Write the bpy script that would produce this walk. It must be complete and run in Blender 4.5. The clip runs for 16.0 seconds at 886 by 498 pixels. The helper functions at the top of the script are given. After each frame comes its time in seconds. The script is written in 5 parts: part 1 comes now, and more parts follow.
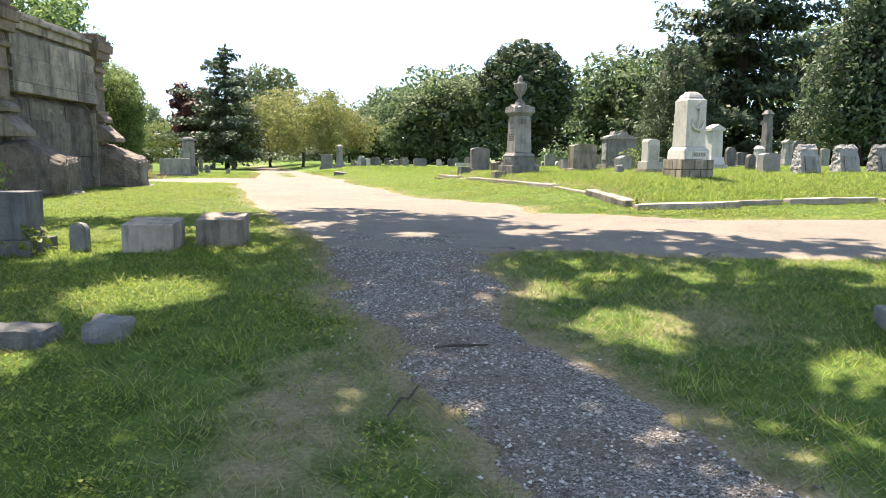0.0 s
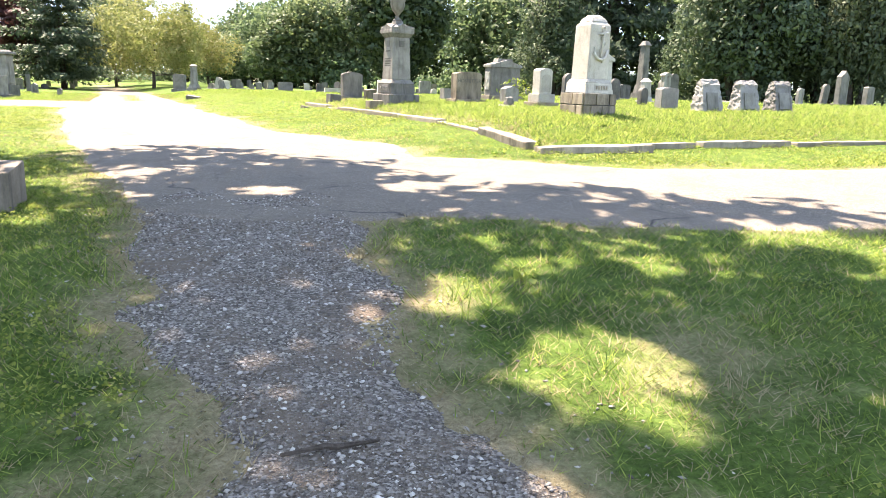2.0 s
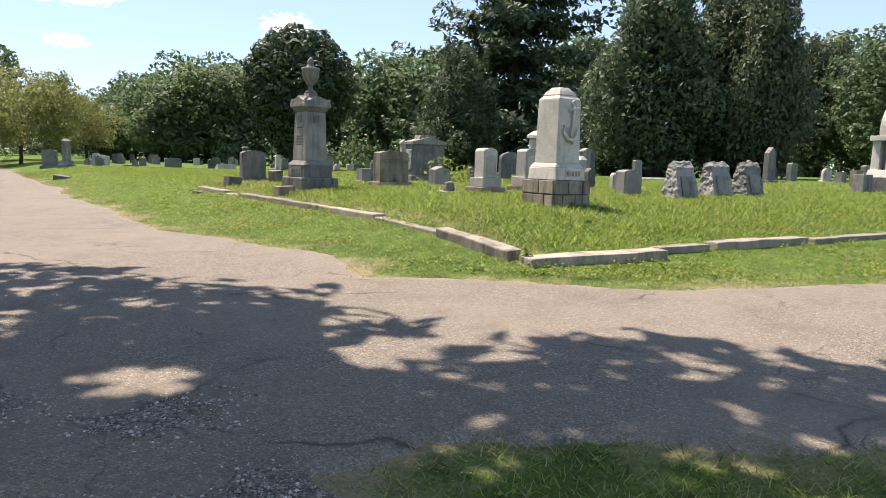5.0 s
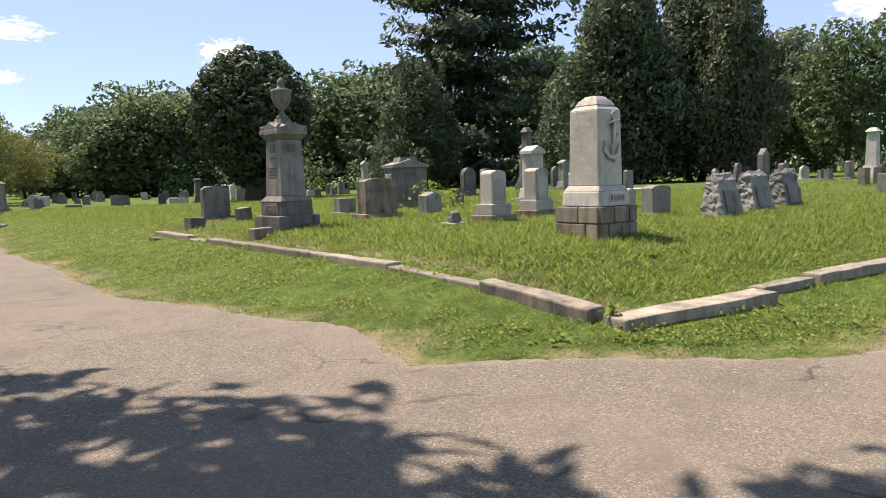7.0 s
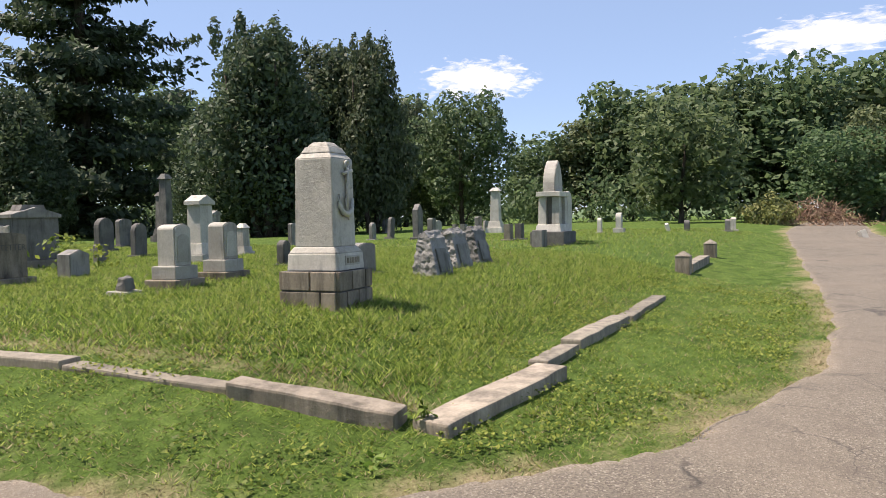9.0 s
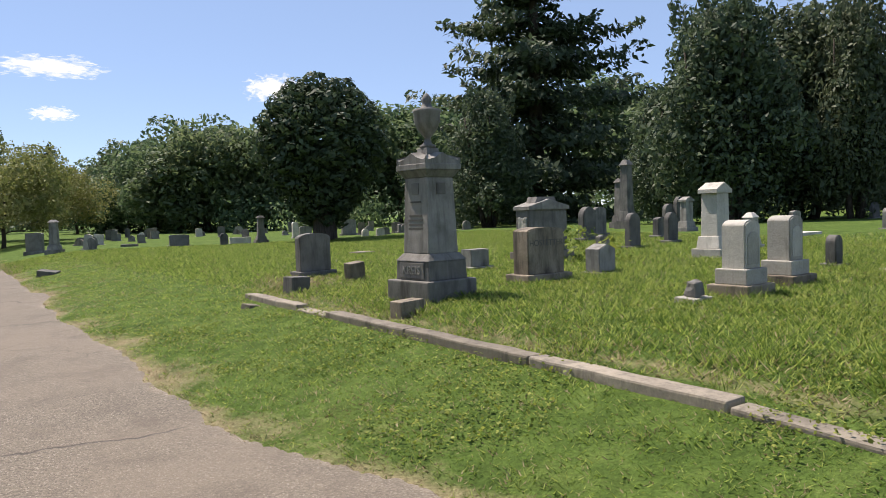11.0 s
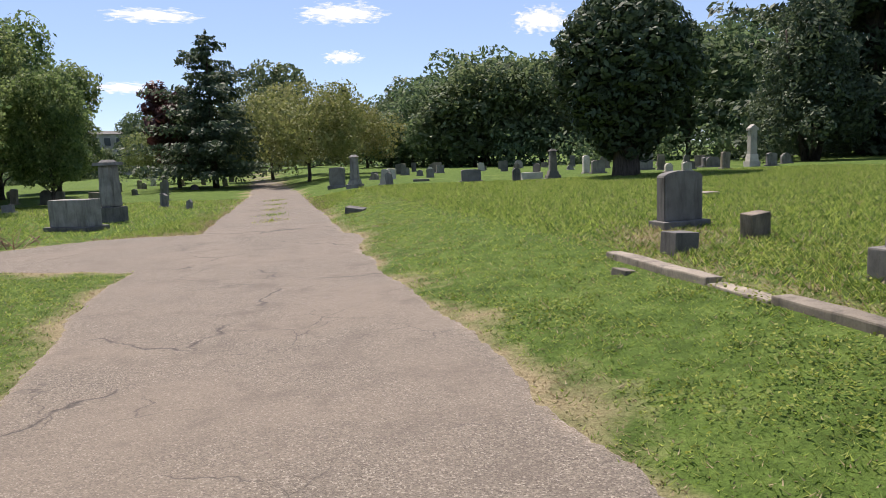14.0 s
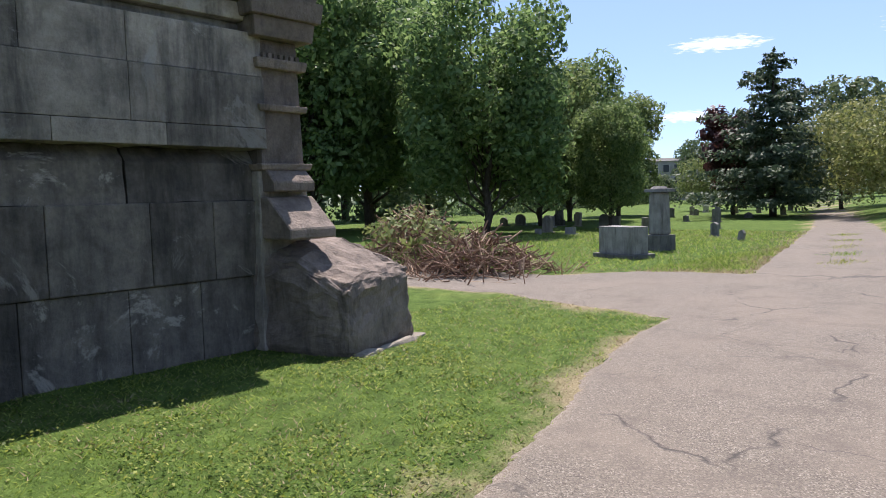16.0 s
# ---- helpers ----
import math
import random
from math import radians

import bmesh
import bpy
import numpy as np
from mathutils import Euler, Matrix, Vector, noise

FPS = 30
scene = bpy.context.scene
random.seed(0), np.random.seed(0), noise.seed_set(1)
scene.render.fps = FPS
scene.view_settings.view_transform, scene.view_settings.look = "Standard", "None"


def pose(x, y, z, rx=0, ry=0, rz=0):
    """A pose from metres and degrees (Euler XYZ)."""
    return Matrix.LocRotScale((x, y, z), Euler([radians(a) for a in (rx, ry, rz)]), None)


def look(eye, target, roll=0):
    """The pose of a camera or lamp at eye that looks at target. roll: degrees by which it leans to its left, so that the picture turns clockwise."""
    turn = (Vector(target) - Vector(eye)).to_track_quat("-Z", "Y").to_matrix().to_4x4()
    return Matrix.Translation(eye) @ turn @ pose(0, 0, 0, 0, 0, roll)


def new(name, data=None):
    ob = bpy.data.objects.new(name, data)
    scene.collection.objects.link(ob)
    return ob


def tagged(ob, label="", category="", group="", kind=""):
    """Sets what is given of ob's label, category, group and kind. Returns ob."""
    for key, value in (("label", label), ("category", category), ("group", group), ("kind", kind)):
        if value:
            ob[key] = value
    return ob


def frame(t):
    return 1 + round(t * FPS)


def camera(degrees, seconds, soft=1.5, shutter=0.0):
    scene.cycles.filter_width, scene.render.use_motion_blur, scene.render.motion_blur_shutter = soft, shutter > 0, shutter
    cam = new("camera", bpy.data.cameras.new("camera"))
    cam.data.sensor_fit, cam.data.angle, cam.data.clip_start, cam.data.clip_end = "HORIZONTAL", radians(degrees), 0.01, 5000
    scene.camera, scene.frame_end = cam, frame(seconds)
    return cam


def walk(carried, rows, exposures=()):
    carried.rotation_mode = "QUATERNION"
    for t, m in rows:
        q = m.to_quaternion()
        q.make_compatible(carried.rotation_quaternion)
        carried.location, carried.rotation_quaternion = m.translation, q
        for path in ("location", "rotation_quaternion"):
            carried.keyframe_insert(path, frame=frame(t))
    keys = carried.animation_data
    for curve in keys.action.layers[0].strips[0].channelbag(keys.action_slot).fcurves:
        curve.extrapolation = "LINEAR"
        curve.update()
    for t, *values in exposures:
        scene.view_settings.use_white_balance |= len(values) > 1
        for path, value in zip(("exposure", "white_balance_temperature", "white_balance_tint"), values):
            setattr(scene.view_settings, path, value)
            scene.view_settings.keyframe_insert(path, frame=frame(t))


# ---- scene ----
cam = camera(62.7, 16.0, soft=0.9)
PATH = [
    (0, (0.450, 0.163, 0.934), (0.403, 1.889, 0.722), 0.6),
    (0.5, (0.510, 0.676, 0.907), (0.566, 2.393, 0.635), 1.2),
    (1, (0.445, 1.234, 0.934), (0.603, 2.933, 0.593), 1.0),
    (1.5, (0.509, 1.723, 0.927), (0.786, 3.394, 0.527), 1.8),
    (2, (0.457, 2.311, 1.003), (0.716, 3.990, 0.626), 2.0),
    (2.5, (0.397, 2.814, 1.042), (0.733, 4.474, 0.643), 1.3),
    (3, (0.471, 3.336, 1.060), (0.956, 4.960, 0.666), 1.7),
    (3.5, (0.415, 3.837, 1.142), (1.065, 5.408, 0.771), 1.1),
    (4, (0.380, 4.309, 1.201), (1.077, 5.872, 0.882), 1.4),
    (4.5, (0.339, 4.824, 1.228), (0.894, 6.453, 0.974), 2.0),
    (4.7, (0.313, 5.021, 1.202), (0.827, 6.668, 0.979), 2.3),
    (6.8, (0.003, 7.175, 1.361), (0.529, 8.823, 1.177), -2.0),
    (7, (0.009, 7.398, 1.401), (0.612, 9.022, 1.231), -1.7),
    (7.5, (-0.040, 7.906, 1.426), (0.836, 9.401, 1.275), -1.0),
    (8, (0.041, 8.357, 1.435), (1.221, 9.629, 1.308), -1.0),
    (8.5, (0.047, 8.845, 1.487), (1.386, 9.955, 1.412), -1.4),
    (9, (-0.092, 9.324, 1.514), (1.230, 10.452, 1.442), -1.0),
    (9.5, (-0.190, 9.921, 1.496), (0.892, 11.279, 1.387), -0.3),
    (10, (-0.470, 10.458, 1.509), (0.186, 12.065, 1.389), -0.9),
    (10.2, (-0.547, 10.669, 1.548), (-0.033, 12.326, 1.421), -1.6),
    (12.3, (-1.133, 12.940, 1.790), (-0.527, 14.572, 1.749), -0.6),
    (12.5, (-1.199, 13.164, 1.781), (-0.552, 14.779, 1.733), -0.2),
    (13, (-1.299, 13.720, 1.739), (-0.640, 15.329, 1.655), 0.3),
    (13.5, (-1.464, 14.249, 1.763), (-1.141, 15.952, 1.617), -0.6),
    (14, (-1.853, 14.760, 1.738), (-1.952, 16.482, 1.512), -2.2),
    (14.5, (-2.080, 15.293, 1.723), (-2.538, 16.952, 1.469), -1.9),
    (15, (-2.285, 15.736, 1.718), (-2.921, 17.332, 1.449), -1.6),
    (15.5, (-2.465, 16.208, 1.758), (-3.423, 17.650, 1.576), -1.5),
    (16, (-2.681, 16.734, 1.777), (-3.902, 17.967, 1.656), -1.7),
]
walk(cam, [(t, look(eye, target, roll)) for t, eye, target, roll in PATH], exposures=[(0, 1.85, 7250, 17), (1, 2.2, 7400, 20), (1.5, 2.42, 7500, 21), (2, 2.45, 7500, 21), (2.5, 2.25, 7450, 20), (3.0, 2.0, 7400, 18), (3.5, 1.82, 7250, 18), (4, 1.74, 7100, 19), (4.5, 1.38, 7000, 19), (7, 0.87, 7200, 21), (9, 0.72, 6950, 19), (12.5, 0.52, 6750, 18), (13, 0.68, 6850, 19), (13.5, 0.79, 6850, 20), (14, 0.58, 6700, 21), (15, 0.45, 6450, 21), (15.5, 0.43, 6400, 21), (16, 0.80, 6300, 22)])

# ---- light ----
world = bpy.data.worlds.new("world")
scene.world = world
world.use_nodes = True
wn = world.node_tree
sky = wn.nodes.new("ShaderNodeTexSky")
sky.sky_type, sky.sun_disc = "NISHITA", False
SUN_FROM = Vector((-0.52, 0.72, 1.68)).normalized()
sky.sun_elevation = math.asin(SUN_FROM.z)
sky.sun_rotation = math.atan2(SUN_FROM.x, SUN_FROM.y)
sky.altitude = 1500
sky.air_density, sky.dust_density, sky.ozone_density = 0.85, 0.0, 3.0
flat_blue = wn.nodes.new("ShaderNodeMix")  # even blue mixed into the sky colour to dim the horizon and lift fill
flat_blue.data_type, flat_blue.inputs[0].default_value, flat_blue.inputs[7].default_value = "RGBA", 0.62, (1.62, 2.35, 3.45, 1)
wn.links.new(sky.outputs[0], flat_blue.inputs[6])
wn.links.new(flat_blue.outputs[2], wn.nodes["Background"].inputs[0])
wn.nodes["Background"].inputs[1].default_value = 0.15
sun = new("sun", bpy.data.lights.new("sun", "SUN"))
sun.data.energy, sun.data.angle, sun.data.color = 5.0, radians(0.53), (1.0, 0.95, 0.85)
sun.matrix_world = look((0, 0, 40), Vector((0, 0, 40)) - SUN_FROM)

# ---- materials ----


def mat(name, build, rough=0.9, spec=0.3, bump=0.0):
    """A node material; build(nodes, links, principled) returns (colour socket, height socket or None)."""
    m = bpy.data.materials.new(name)
    m.use_nodes = True
    n, l = m.node_tree.nodes, m.node_tree.links
    p = n["Principled BSDF"]
    p.inputs["Roughness"].default_value = rough
    p.inputs["Specular IOR Level"].default_value = spec
    col, height = build(n, l, p)
    if col is not None:
        l.new(col, p.inputs["Base Color"])
    if height is not None:
        b = n.new("ShaderNodeBump")
        b.inputs["Strength"].default_value, b.inputs["Distance"].default_value = 0.8, bump
        l.new(height, b.inputs["Height"])
        l.new(b.outputs[0], p.inputs["Normal"])
    return m


def coords(n, kind="Position"):
    return n.new("ShaderNodeNewGeometry").outputs["Position"] if kind == "Position" else n.new("ShaderNodeTexCoord").outputs[kind]


def noise_tex(n, l, co, scale, detail=4, rough=0.55, dist=0.0):
    t = n.new("ShaderNodeTexNoise")
    t.inputs["Scale"].default_value, t.inputs["Detail"].default_value = scale, detail
    t.inputs["Roughness"].default_value, t.inputs["Distortion"].default_value = rough, dist
    l.new(co, t.inputs["Vector"])
    return t.outputs[0]


def ramp(n, l, fac, stops):
    r = n.new("ShaderNodeValToRGB")
    while len(r.color_ramp.elements) < len(stops):
        r.color_ramp.elements.new(0.5)
    for e, (pos, c) in zip(r.color_ramp.elements, stops):
        e.position, e.color = pos, (*c, 1) if len(c) == 3 else c
    l.new(fac, r.inputs[0])
    return r.outputs[0]


def grey(v):
    return (v, v, v)


def mix(n, l, fac, a, b, mode="MIX"):
    m = n.new("ShaderNodeMix")
    m.data_type, m.blend_type = "RGBA", mode
    for sock, v in ((m.inputs[0], fac), (m.inputs[6], a), (m.inputs[7], b)):
        if isinstance(v, (int, float)):
            sock.default_value = v
        elif isinstance(v, tuple):
            sock.default_value = (*v, 1)
        else:
            l.new(v, sock)
    return m.outputs[2]


def stone(name, base, dark, stain, grain=60, rough=0.85, bump=0.004, stain_scale=2.2, stain_at=(0.5, 0.72), scale_patch=None):
    """Weathered stone: grain, cloudy tone and vertical run-off stains."""
    def build(n, l, p):
        co = coords(n)
        info = n.new("ShaderNodeObjectInfo")
        fine = noise_tex(n, l, co, grain, 5, 0.7)
        cloud = noise_tex(n, l, co, 3.1, 5, 0.6)
        col = ramp(n, l, cloud, [(0.3, dark), (0.62, base)])
        col = mix(n, l, 0.35, col, ramp(n, l, fine, [(0.3, grey(0.25)), (0.7, grey(0.85))]), "SOFT_LIGHT")
        st = n.new("ShaderNodeMapping")
        st.inputs["Scale"].default_value = (stain_scale * 2, stain_scale * 2, stain_scale * 0.35)
        l.new(co, st.inputs[0])
        run = noise_tex(n, l, st.outputs[0], 1.5, 5, 0.65)
        col = mix(n, l, ramp(n, l, run, [(stain_at[0], grey(0)), (stain_at[1], grey(0.8))]), col, stain)
        if scale_patch:
            sp = noise_tex(n, l, co, 1.3, 7, 0.72, 0.8)
            col = mix(n, l, ramp(n, l, sp, [(0.57, grey(0)), (0.63, grey(0.75))]), col, scale_patch)
        hue = n.new("ShaderNodeHueSaturation")
        mr = n.new("ShaderNodeMapRange")
        mr.inputs[3].default_value, mr.inputs[4].default_value = 0.72, 1.2
        l.new(info.outputs["Random"], mr.inputs[0])
        l.new(mr.outputs[0], hue.inputs["Value"])
        l.new(col, hue.inputs["Color"])
        h = mix(n, l, 0.5, fine, noise_tex(n, l, co, grain * 0.3, 4))
        return hue.outputs[0], h
    return mat(name, build, rough, 0.25, bump)


M_PALE = stone("pale_marble", (0.50, 0.47, 0.41), (0.37, 0.345, 0.30), (0.20, 0.185, 0.155), 42, bump=0.014, stain_at=(0.54, 0.78))
M_GRANITE = stone("grey_granite", (0.245, 0.232, 0.21), (0.155, 0.146, 0.13), (0.07, 0.065, 0.056), 90, stain_at=(0.48, 0.72))
M_ROCK = stone("rock_faced_granite", (0.27, 0.258, 0.24), (0.195, 0.186, 0.172), (0.11, 0.104, 0.095), 40, bump=0.015)
M_BROWN = stone("brown_stained_stone", (0.30, 0.25, 0.19), (0.18, 0.148, 0.112), (0.06, 0.052, 0.043), 45, bump=0.01, stain_at=(0.46, 0.68))
M_DARK = stone("dark_weathered_stone", (0.17, 0.16, 0.145), (0.10, 0.096, 0.09), (0.05, 0.05, 0.047), 60)
M_SAND = stone("weathered_kerb_stone", (0.27, 0.235, 0.185), (0.17, 0.148, 0.118), (0.075, 0.068, 0.058), 35, bump=0.008)
M_KERB = stone("pale_kerb_sandstone", (0.36, 0.305, 0.24), (0.235, 0.2, 0.16), (0.10, 0.087, 0.07), 30, bump=0.015, stain_at=(0.45, 0.7))
M_WALL = stone("blackened_sandstone", (0.32, 0.28, 0.23), (0.165, 0.145, 0.122), (0.05, 0.046, 0.042), 22, bump=0.03, stain_scale=1.0, stain_at=(0.46, 0.66), scale_patch=(0.30, 0.28, 0.25))
M_SOOT = stone("soot_black_sandstone", (0.19, 0.165, 0.135), (0.088, 0.078, 0.067), (0.03, 0.028, 0.025), 20, bump=0.04, stain_scale=0.9, stain_at=(0.44, 0.66), scale_patch=(0.36, 0.33, 0.28))
M_BOULDER = stone("rough_brownstone", (0.215, 0.172, 0.138), (0.118, 0.095, 0.077), (0.055, 0.047, 0.04), 22, bump=0.05)


def letters_mat(n, l, p):
    return mix(n, l, noise_tex(n, l, coords(n), 30), (0.075, 0.07, 0.062), (0.14, 0.13, 0.115)), None


M_CUT = mat("cut_lettering", letters_mat, 0.95)


def turf(n, l, p):
    co = coords(n)
    at = n.new("ShaderNodeAttribute")
    at.attribute_name = "dry"
    big = noise_tex(n, l, co, 0.55, 5, 0.6)
    mid = noise_tex(n, l, co, 3.3, 5, 0.65)
    fine = noise_tex(n, l, co, 38, 4, 0.7)
    # greens set darker than the blades, painting in the shade between them
    col = ramp(n, l, mid, [(0.28, (0.040, 0.068, 0.014)), (0.5, (0.076, 0.124, 0.025)), (0.72, (0.125, 0.18, 0.042))])
    col = mix(n, l, ramp(n, l, big, [(0.55, grey(0)), (0.75, grey(0.4))]), col, (0.19, 0.22, 0.062))
    col = mix(n, l, 0.6, col, ramp(n, l, fine, [(0.3, grey(0.18)), (0.55, grey(0.62)), (0.75, grey(0.95))]), "OVERLAY")
    straw = ramp(n, l, fine, [(0.3, (0.18, 0.145, 0.08)), (0.7, (0.37, 0.31, 0.185))])
    worn = n.new("ShaderNodeMath")
    worn.operation = "MULTIPLY_ADD"
    l.new(mid, worn.inputs[0])
    worn.inputs[1].default_value = 0.9
    add = n.new("ShaderNodeMath")
    add.operation, add.inputs[1].default_value = "SUBTRACT", 0.52
    l.new(at.outputs["Fac"], add.inputs[0])
    l.new(add.outputs[0], worn.inputs[2])
    col = mix(n, l, ramp(n, l, worn.outputs[0], [(0.2, grey(0)), (0.62, grey(1))]), col, straw)
    return col, mix(n, l, 0.5, fine, noise_tex(n, l, co, 120, 3))


M_TURF = mat("turf", turf, 0.95, 0.1, 0.05)


def asphalt(n, l, p):
    co = coords(n)
    agg = n.new("ShaderNodeTexVoronoi")
    agg.inputs["Scale"].default_value = 100
    l.new(co, agg.inputs["Vector"])
    tone = n.new("ShaderNodeSeparateColor")
    l.new(agg.outputs["Color"], tone.inputs[0])
    chips = ramp(n, l, tone.outputs[0], [(0.0, (0.085, 0.072, 0.058)), (0.5, (0.158, 0.135, 0.107)), (0.85, (0.19, 0.165, 0.132)), (1.0, (0.32, 0.285, 0.23))])
    big = noise_tex(n, l, co, 0.42, 6, 0.6, 0.6)
    col = mix(n, l, ramp(n, l, big, [(0.38, grey(0)), (0.62, grey(0.55))]), chips, (0.202, 0.168, 0.131))
    blot = noise_tex(n, l, co, 1.7, 6, 0.7)
    col = mix(n, l, ramp(n, l, blot, [(0.50, grey(0)), (0.70, grey(0.7))]), col, (0.118, 0.098, 0.079))
    # open cracks
    warp = n.new("ShaderNodeMix")
    warp.data_type = "VECTOR"
    warp.inputs[0].default_value = 0.4
    nz = n.new("ShaderNodeTexNoise")
    nz.inputs["Scale"].default_value, nz.inputs["Detail"].default_value = 1.6, 6
    l.new(co, nz.inputs["Vector"])
    l.new(co, warp.inputs[4])
    l.new(nz.outputs["Color"], warp.inputs[5])
    vor = n.new("ShaderNodeTexVoronoi")
    vor.feature, vor.inputs["Scale"].default_value = "DISTANCE_TO_EDGE", 0.55
    l.new(warp.outputs[1], vor.inputs["Vector"])
    crack = ramp(n, l, vor.outputs["Distance"], [(0.0, grey(1)), (0.009, grey(0))])
    gate = ramp(n, l, noise_tex(n, l, co, 0.7, 4), [(0.48, grey(0)), (0.56, grey(0.95))])
    cr = mix(n, l, 1.0, crack, gate, "MULTIPLY")
    fine_v = n.new("ShaderNodeTexVoronoi")
    fine_v.feature, fine_v.inputs["Scale"].default_value = "DISTANCE_TO_EDGE", 1.9
    l.new(warp.outputs[1], fine_v.inputs["Vector"])
    hair = ramp(n, l, fine_v.outputs["Distance"], [(0.0, grey(0.8)), (0.012, grey(0))])
    hair = mix(n, l, 1.0, hair, ramp(n, l, noise_tex(n, l, co, 0.45, 4, 0.6), [(0.52, grey(0)), (0.60, grey(0.9))]), "MULTIPLY")
    cr = mix(n, l, 1.0, cr, hair, "LIGHTEN")
    edge = n.new("ShaderNodeAttribute")
    edge.attribute_name = "dry"
    rim = n.new("ShaderNodeMath")
    rim.operation = "MULTIPLY_ADD"
    l.new(noise_tex(n, l, co, 1.6, 6, 0.75), rim.inputs[0])
    rim.inputs[1].default_value = 0.5
    l.new(edge.outputs["Fac"], rim.inputs[2])
    col = mix(n, l, ramp(n, l, rim.outputs[0], [(0.17, grey(0)), (0.33, grey(0.8))]), col, ramp(n, l, tone.outputs[1], [(0.0, (0.12, 0.095, 0.07)), (0.6, (0.25, 0.205, 0.155)), (1.0, (0.44, 0.38, 0.31))]))
    col = mix(n, l, cr, col, (0.05, 0.045, 0.04))
    h = mix(n, l, cr, mix(n, l, 0.5, agg.outputs["Distance"], noise_tex(n, l, co, 30, 4)), grey(0))
    return col, h


M_ROAD = mat("old_asphalt", asphalt, 0.88, 0.25, 0.012)


def gravel(n, l, p):
    co = coords(n)
    v = n.new("ShaderNodeTexVoronoi")
    v.inputs["Scale"].default_value = 85
    l.new(co, v.inputs["Vector"])
    s = n.new("ShaderNodeSeparateColor")
    l.new(v.outputs["Color"], s.inputs[0])
    col = ramp(n, l, s.outputs[0], [(0.0, (0.085, 0.072, 0.06)), (0.6, (0.205, 0.178, 0.15)), (1.0, (0.42, 0.38, 0.33))])
    col = mix(n, l, ramp(n, l, noise_tex(n, l, co, 1.9, 6, 0.7), [(0.46, grey(0)), (0.62, grey(0.8))]), col, (0.18, 0.138, 0.10))
    return col, v.outputs["Distance"]


M_GRAVEL = mat("crushed_stone", gravel, 0.9, 0.25, 0.03)


def chip(n, l, p):
    g = n.new("ShaderNodeNewGeometry")
    return ramp(n, l, g.outputs["Random Per Island"], [(0.0, (0.09, 0.076, 0.064)), (0.4, (0.24, 0.21, 0.18)), (0.85, (0.42, 0.38, 0.33)), (1.0, (0.6, 0.56, 0.5))]), None


M_CHIP = mat("stone_chips", chip, 0.85)


def foliage(name, lo, mid, hi, transmit=0.35, clump=0.6, share=0.45, spread=0.35):
    def build(n, l, p):
        g = n.new("ShaderNodeNewGeometry")
        co = coords(n)
        info = n.new("ShaderNodeObjectInfo")
        f = mix(n, l, share, g.outputs["Random Per Island"], noise_tex(n, l, co, clump, 3))
        col = ramp(n, l, f, [(0.5 - spread, lo), (0.5, mid), (0.5 + spread, hi)])
        hue = n.new("ShaderNodeHueSaturation")
        mr = n.new("ShaderNodeMapRange")
        mr.inputs[3].default_value, mr.inputs[4].default_value = 0.475, 0.52
        l.new(info.outputs["Random"], mr.inputs[0])
        l.new(mr.outputs[0], hue.inputs["Hue"])
        l.new(col, hue.inputs["Color"])
        tr = n.new("ShaderNodeBsdfTranslucent")
        l.new(hue.outputs[0], tr.inputs[0])
        sh = n.new("ShaderNodeMixShader")
        sh.inputs[0].default_value = transmit
        l.new(p.outputs[0], sh.inputs[1])
        l.new(tr.outputs[0], sh.inputs[2])
        l.new(sh.outputs[0], n["Material Output"].inputs[0])
        return hue.outputs[0], None
    return mat(name, build, 0.6, 0.3)


M_BLADE = foliage("grass_blades", (0.055, 0.10, 0.016), (0.185, 0.265, 0.044), (0.42, 0.46, 0.12), 0.6, 16.0, 0.65, 0.2)
M_STRAW = foliage("dry_grass_blades", (0.20, 0.165, 0.08), (0.30, 0.25, 0.13), (0.42, 0.37, 0.21), 0.3)
M_LEAF = foliage("broad_leaves", (0.065, 0.11, 0.038), (0.151, 0.218, 0.073), (0.28, 0.347, 0.129), 0.55)
M_LEAF_PALE = foliage("yellow_green_leaves", (0.13, 0.165, 0.045), (0.20, 0.23, 0.075), (0.30, 0.30, 0.12), 0.4)
M_LEAF_DARK = foliage("dark_needles", (0.03, 0.05, 0.026), (0.056, 0.088, 0.044), (0.10, 0.14, 0.068), 0.3)
M_CEDAR = foliage("cedar_sprays", (0.04, 0.066, 0.036), (0.076, 0.11, 0.058), (0.13, 0.165, 0.086), 0.35)
M_WOOD = foliage("woodland_leaves", (0.055, 0.095, 0.045), (0.105, 0.16, 0.072), (0.20, 0.26, 0.12), 0.5)
M_LEAF_BLUE = foliage("grey_green_leaves", (0.07, 0.105, 0.045), (0.115, 0.155, 0.07), (0.19, 0.225, 0.11), 0.35)
M_PURPLE = foliage("purple_leaves", (0.05, 0.022, 0.02), (0.08, 0.032, 0.03), (0.12, 0.05, 0.04), 0.25)
M_FAR = foliage("distant_wood", (0.05, 0.088, 0.037), (0.088, 0.138, 0.056), (0.138, 0.188, 0.088), 0.02)
M_WEED = foliage("weed_leaves", (0.065, 0.115, 0.02), (0.16, 0.23, 0.038), (0.31, 0.37, 0.08), 0.45, 14.0, 0.55, 0.24)


def bark(n, l, p):
    co = coords(n)
    mp = n.new("ShaderNodeMapping")
    mp.inputs["Scale"].default_value = (9, 9, 1.6)
    l.new(co, mp.inputs[0])
    f = noise_tex(n, l, mp.outputs[0], 1.6, 6, 0.7)
    return ramp(n, l, f, [(0.3, (0.035, 0.028, 0.022)), (0.7, (0.13, 0.105, 0.085))]), f


M_BARK = mat("bark", bark, 0.95, 0.1, 0.05)


